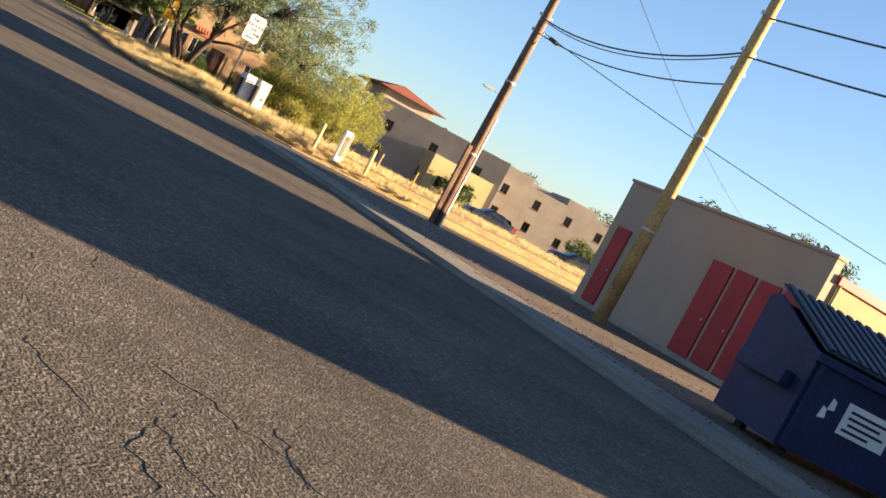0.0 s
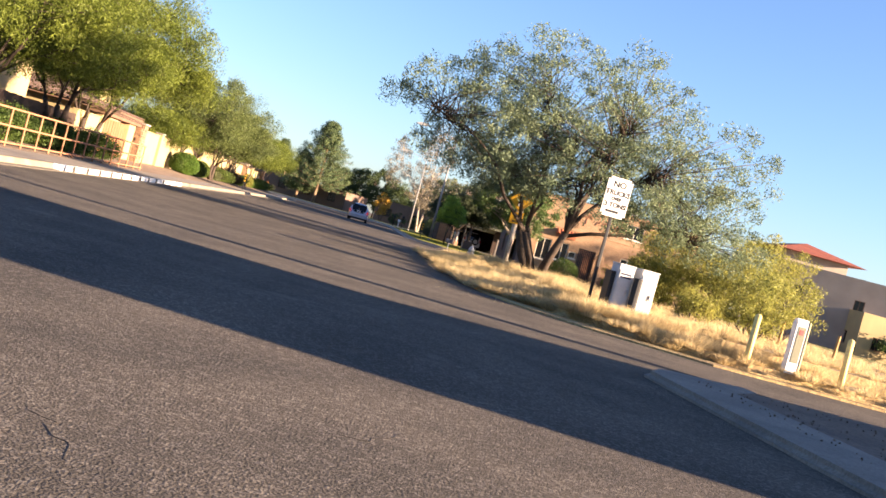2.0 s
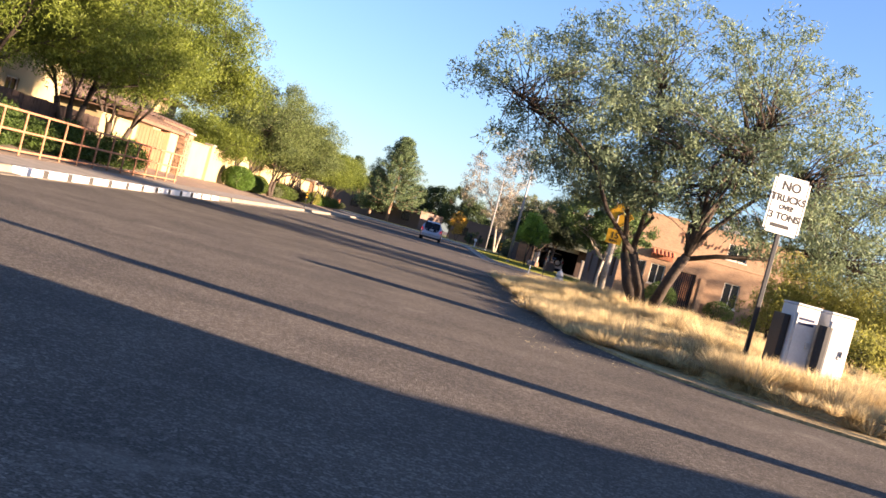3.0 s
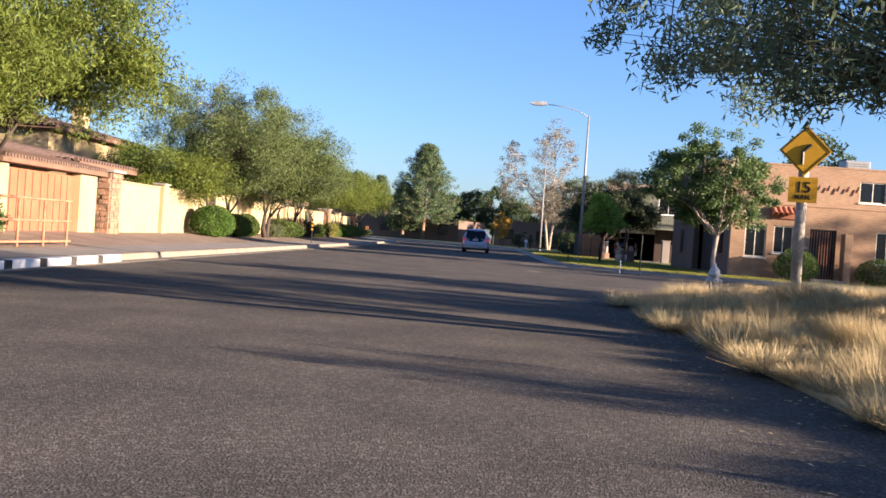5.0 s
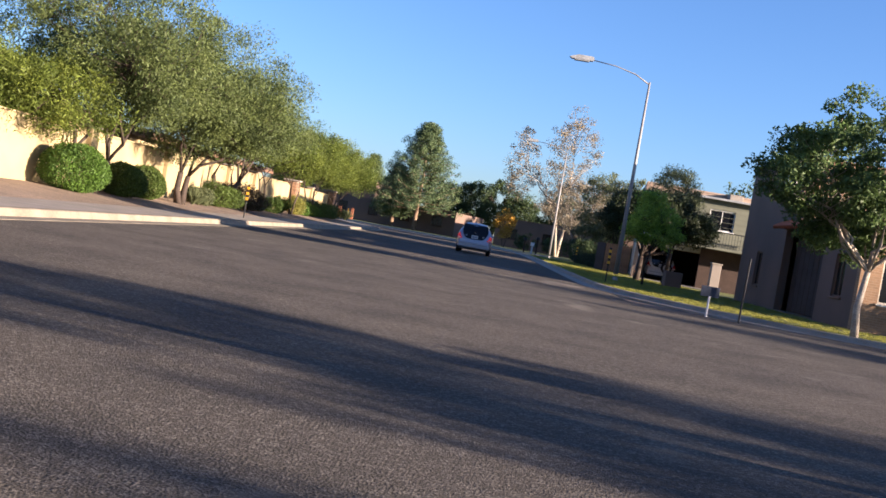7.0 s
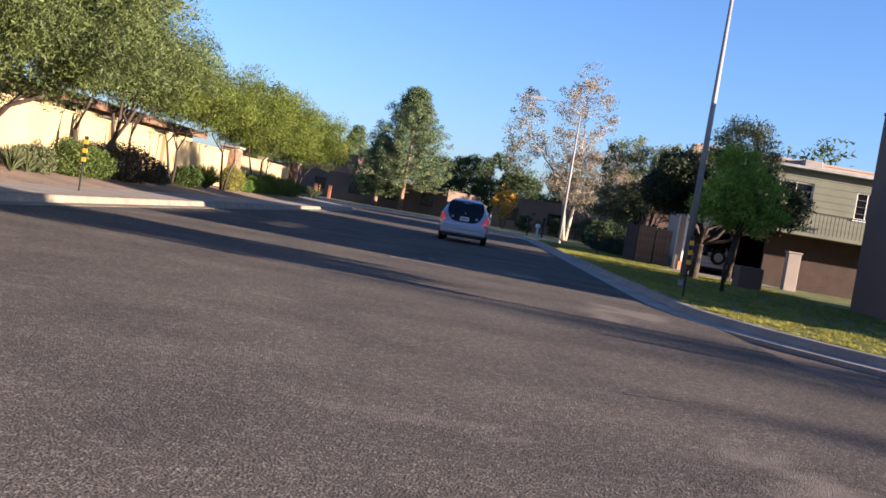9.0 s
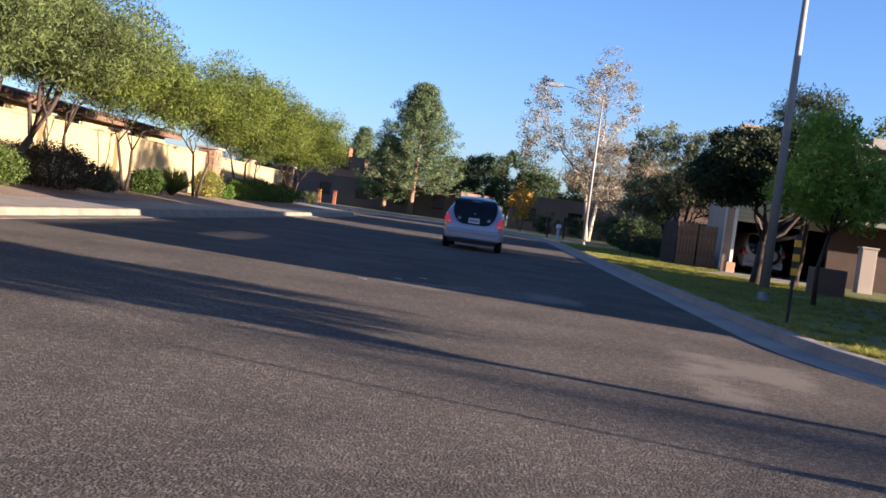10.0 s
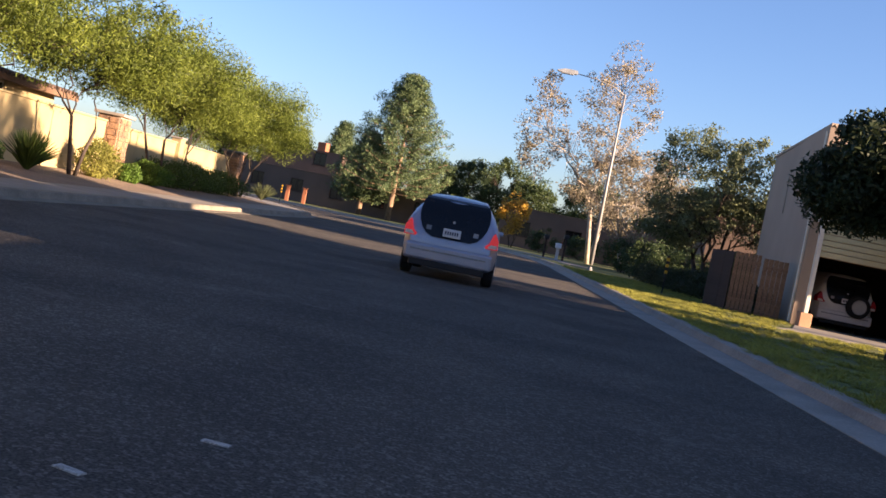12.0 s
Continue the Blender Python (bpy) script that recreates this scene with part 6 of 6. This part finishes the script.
GOLDEN = ((15.5, 40.8, 1.0, 2.3, 40), (15.6, 50.5, 1.5, 2.9, 60), (18.6, 50.2, 1.8, 3.4, 70), (14.6, 43.4, 0.7, 1.2, 20), (14.6, 49.4, 1.3, 1.9, 60), (16.8, 48.6, 1.4, 2.4, 70), (19.0, 47.6, 1.4, 2.7, 40), (17.8, 55.7, 2.2, 3.6, 90), (20.8, 54.4, 2.2, 4.2, 90))
for k, (x, y, r, h, n) in enumerate(GOLDEN):
    tree("shrub", "airy golden-green desert shrub with thin stems behind the verge", "bush", x, y, [(0, 0, h * 0.56, r, r, h * 0.46)], GOLD, BARK, stems=6, fork=0.45, girth=0.03, clumps=n, per=130, size=0.055, clump=0.36, seed=200 + k, lean=0.35, base=0.3, slim=0.28, hollow=0.25, mains=8, group="desert shrubs behind the verge")
tree("street_tree", "round dark green street tree with a pale slim trunk", "tree", 14.0, 79.7, [(-0.2, 0, 4.5, 2.0, 2.1, 1.8), (-1.75, 0, 4.1, 1.45, 1.6, 1.15), (0.8, 0.4, 3.6, 1.8, 1.9, 1.5), (0.2, 1.2, 3.0, 1.9, 1.6, 0.9)], STREETLEAF, PALEBARK, fork=1.6, girth=0.1, clumps=260, per=140, size=0.058, clump=0.36, seed=4, slim=0.55, mains=12)
tree("young_tree", "bright green young conifer-like tree on the lawn", "tree", 11.25, 97.0, [(0, 0, 2.1, 1.35, 1.2, 0.5), (0, 0, 2.75, 1.1, 1.0, 0.6), (-0.15, 0, 3.4, 0.5, 0.5, 0.55)], BRIGHT2, BARK, fork=1.4, girth=0.05, clumps=125, per=80, size=0.065, clump=0.3, seed=6, base=0.2, slim=0.35, mains=9)
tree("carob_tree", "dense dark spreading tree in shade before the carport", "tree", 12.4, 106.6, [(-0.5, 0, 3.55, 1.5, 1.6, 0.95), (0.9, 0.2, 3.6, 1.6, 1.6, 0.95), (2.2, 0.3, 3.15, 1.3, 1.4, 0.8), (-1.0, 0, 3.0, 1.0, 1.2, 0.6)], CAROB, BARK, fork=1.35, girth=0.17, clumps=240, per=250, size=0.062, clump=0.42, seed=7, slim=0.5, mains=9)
tree("olive_tree", "tall grey-green olive tree behind the lawn", "tree", 14.1, 109.0, [(-0.1, 0, 4.9, 1.3, 1.4, 1.3), (0.7, 0, 4.0, 1.4, 1.4, 1.0)], OLIVE, BARK, stems=2, fork=2.0, girth=0.11, clumps=120, per=120, size=0.06, clump=0.45, seed=8, slim=0.35)
tree("olive_tree", "loose grey-green tree beside the carport house", "tree", 14.2, 133, [(-0.8, 0, 4.9, 2.4, 2.4, 2.3), (1.8, 0, 5.2, 2.0, 2.0, 2.1), (-1.2, 0, 3.2, 2.0, 2.2, 1.2), (2.2, 0, 3.4, 1.6, 1.8, 1.2)], OLIVE, BARK, stems=3, fork=1.4, girth=0.12, clumps=270, per=100, size=0.08, clump=0.46, seed=9, slim=0.4, lean=0.4)
tree("poplar_tree", "tall sparse tree with thin brown autumn leaves", "tree", 12.1, 159, [(0, 0, 10.2, 2.6, 2.4, 4.9), (-4.7, 0, 8.6, 1.7, 1.6, 3.6), (1.0, 0, 5.4, 4.2, 3.0, 2.8), (4.2, 0, 6.0, 2.0, 2.0, 2.6)], AUTUMN, PALEBARK, stems=2, fork=3.5, girth=0.16, clumps=360, per=52, size=0.085, clump=0.6, seed=10, lean=0.8, slim=0.5, mains=16)
tree("poplar_tree", "sparse brown-leaved tree beside the street lamp", "tree", 13.5, 152, [(0, 0, 4.6, 2.8, 2.6, 3.0)], AUTUMN, PALEBARK, stems=2, fork=2, girth=0.12, clumps=110, per=48, size=0.09, clump=0.6, seed=11, lean=0.5)
tree("yellow_shrub", "small yellow-leaved tree before the far wall", "tree", 6.9, 166, [(0, 0, 2.5, 1.3, 1.3, 1.4)], YELLOWLEAF, BARK, stems=2, fork=0.8, girth=0.06, clumps=40, per=70, size=0.1, clump=0.45, seed=12)


def pine(name, label, x, y, height, spread, seed, base=0.1, dense=1.0):
    """A pine: one straight trunk, whorls of boughs that shorten upwards, tufts of needles along them."""
    rng = np.random.default_rng(seed)
    root = tagged(empty(name, x, y, base), label, "tree")
    part("trunk", tubem([(0, 0, -0.1), (0.1, 0, height * 0.5), (0, 0, height)], [0.28, 0.18, 0.03], 10), REDBARK, root, smooth=True)
    tufts = []
    z = height * 0.2
    while z < height * 0.98:
        f = (z / height)
        reach = spread * (1 - f) ** 0.75 * rng.uniform(0.85, 1.1) * min(1, 0.6 + f * 2.2)
        n = 7
        a0 = rng.random() * math.tau
        bm = bmesh.new()
        for k in range(n):
            a = a0 + math.tau * k / n + rng.normal() * 0.15
            r = max(0.35, reach * rng.uniform(0.7, 1.1))
            tip = Vector((r * math.cos(a), r * math.sin(a), z + 0.18 * r * rng.uniform(0.4, 1.4)))
            midp = Vector((0.5 * r * math.cos(a), 0.5 * r * math.sin(a), z - 0.02 * r))
            tube(bm, [(0, 0, z - 0.1), midp, tip], [0.05, 0.035, 0.012], 5)
            for s in np.arange(0.35, 1.06, 0.16):
                p = Vector((0, 0, z)).lerp(midp, s * 2) if s < 0.5 else midp.lerp(tip, s * 2 - 1)
                tufts.append((p.x + rng.normal() * 0.14, p.y + rng.normal() * 0.14, p.z + 0.12 + rng.normal() * 0.1, 0.42 + 0.26 * rng.random()))
        part("bough", bm, REDBARK, root)
        z += height * 0.036
    c, a, b = leaves(rng, tufts, int(36 * dense), 0.14, 0.26)
    a[:, 2] = np.abs(a[:, 2])
    quads("needles", c, a, b, PINE, root)


pine("pine_tree", "tall pine on the far lawn", -3.6, 181, 13.0, 7.0, 13, dense=1.7)
pine("pine_tree", "smaller pine beside the tall one", -6.6, 184, 7.5, 3.6, 14, dense=1.5)
pine("pine_tree", "dark pine behind the far house", -12.0, 204, 9.4, 4.0, 15)
# the last three trees are added only to shade the tan house wall
for k, (x, y, h, r) in enumerate(((-1.0, 202, 7.2, 3.0), (2.5, 203, 8.2, 3.0), (6.0, 201, 8.6, 3.2), (9.5, 204, 7.5, 3.0), (-9, 214, 8.0, 3.5), (-17, 208, 7.5, 3.5), (-23, 206, 7, 3.5), (15, 196, 8, 3.4), (21, 190, 8.5, 3.6), (28, 182, 8, 3.6), (20, 164, 7.0, 3.2), (26, 161, 7.5, 3.4), (32, 157, 7.5, 3.4))):
    tree("shade_tree", "dark green tree closing and shading the end of the street", "tree", x, y, [(0, 0, h * 0.6, r, r, h * 0.4)], DARKLEAF2, BARK, fork=2, girth=0.15, clumps=110, per=130, size=0.12, clump=0.75, seed=300 + k, slim=0.5, mains=8, group="trees at the end of the street")
for k, (x, y) in enumerate(((13.0, 139), (14.8, 140.5), (16.4, 138), (13.2, 151), (15.5, 149), (15.0, 128.5), (9.5, 169.5), (12.5, 169), (15.6, 168.5), (18.5, 169), (13.6, 146), (17.2, 146.5), (16.8, 133.5))):
    tree("hedge_tree", "low dark bush in the shade by the fence", "bush", x, y, [(0, 0, 1.1, 1.3, 1.2, 0.9)], DARKLEAF2, BARK, stems=3, fork=0.4, girth=0.04, clumps=40, per=70, size=0.07, clump=0.4, seed=330 + k, mains=5, group="dark bushes by the fence")

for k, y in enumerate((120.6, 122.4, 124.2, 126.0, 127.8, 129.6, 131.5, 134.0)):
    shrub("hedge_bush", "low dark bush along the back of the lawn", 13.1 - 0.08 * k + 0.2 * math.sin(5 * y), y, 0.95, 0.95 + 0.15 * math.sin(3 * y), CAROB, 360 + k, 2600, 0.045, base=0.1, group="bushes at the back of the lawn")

SPEC = ((-9.4, 50.5, 5.4, 4.4, 2.3, 200), (-8.3, 61.2, 5.6, 4.9, 2.5, 330), (-8.0, 55.5, 5.2, 3.6, 2.2, 160), (-11.5, 43, 5.2, 4.5, 2.4, 150))
for k, (x, y, z, r, rz, n) in enumerate(SPEC):
    tree("palo_verde_tree", "broad yellow-green palo verde tree by the railing", "tree", x, y, [(0, 0, z, r, r, rz), (0.6, 0, z - 1.5, r * 0.95, r * 0.9, rz * 0.6)], VERDE, BARK, stems=3, fork=1.7, girth=0.13, clumps=int(n * 1.25), per=320, size=0.062, clump=0.75, seed=20 + k, base=0.22, slim=0.3, lean=0.5, hollow=0.35, droop=0.5, group="palo verde trees along the pavement")
SPEC = ((-7.6, 84.6, 4.7, 3.7, 2.5, 200, 0), (-7.0, 92.4, 4.4, 4.0, 2.6, 260, 0), (-9.4, 81.8, 3.0, 2.9, 0.65, 90, 1), (-7.3, 100.5, 4.5, 3.2, 1.7, 130, 0))
for k, (x, y, z, r, rz, n, bright) in enumerate(SPEC):
    tree("mesquite_tree", "spreading grey-green mesquite over the garden wall", "tree", x, y, [(0, 0, z, r, r, rz), (0.8, 0, z - 0.9, r * 0.9, r * 0.8, rz * 0.55)], VERDE if bright else MESQUITE2, BARK, stems=2, fork=1.2, girth=0.13, clumps=int(1.2 * n), per=300, size=0.058, clump=0.66, seed=40 + k, base=0.24, slim=0.3, lean=0.5, hollow=0.3, droop=0.3, group="trees along the garden wall", mains=6)
SPEC = ((-7.6, 104.8, 4.1, 2.4, 1.25, 100), (-7.5, 110.0, 4.0, 2.6, 1.3, 105), (-7.3, 117.4, 4.15, 3.1, 1.45, 140), (-7.4, 125.5, 4.1, 3.1, 1.4, 140), (-8.4, 132.0, 4.2, 2.6, 1.4, 105), (-7.3, 138.0, 4.2, 3.0, 1.6, 130), (-8.6, 144.5, 4.0, 3.0, 1.7, 130), (-13.5, 150.5, 4.2, 3.4, 1.8, 120))
for k, (x, y, z, r, rz, n) in enumerate(SPEC):
    tree("palo_verde_tree", "small yellow-green palo verde with thin forked stems", "tree", x, y, [(0, 0, z, r, r, rz), (0.3, 0, z - 0.7, r * 0.95, r * 0.95, rz * 0.6)], VERDE, BARK, stems=2, fork=1.5, girth=0.06, clumps=int(1.2 * n), per=240, size=0.06, clump=0.64, seed=60 + k, base=0.24, slim=0.3, lean=0.5, hollow=0.3, droop=0.3, group="palo verde trees along the wall", mains=5)
for k, (x, y, h, r) in enumerate(((60, 128, 8, 4), (72, 126, 8.5, 4), (90, 128, 9, 4.5), (105, 108, 7, 4), (47, 128, 8, 4), (23.0, 129, 8.2, 2.2), (60, 72.0, 10.2, 3.2), (61, 63.0, 11.0, 3.0), (60, 57.5, 10.4, 2.2), (25.4, 104.0, 9.2, 2.2))):
    tree("shade_tree", "dark green tree behind the far roofs", "tree", x, y, [(0, 0, h * 0.62, r, r, h * 0.38)], DARKLEAF2, BARK, fork=2, girth=0.16, clumps=60, per=60, size=0.16, clump=0.9, seed=400 + k, mains=7, group="trees behind the far roofs")
for k, (x, y) in enumerate(((53.5, 103.2), (72, 100), (68, 99), (83, 96), (88, 100))):
    tree("yard_bush", "dark rounded bush before the far houses", "bush", x, y, [(0, 0, 1.6, 2.0, 1.8, 1.5)], DARKLEAF, BARK, stems=3, fork=0.6, girth=0.06, clumps=40, per=60, size=0.12, clump=0.6, seed=430 + k, mains=5)
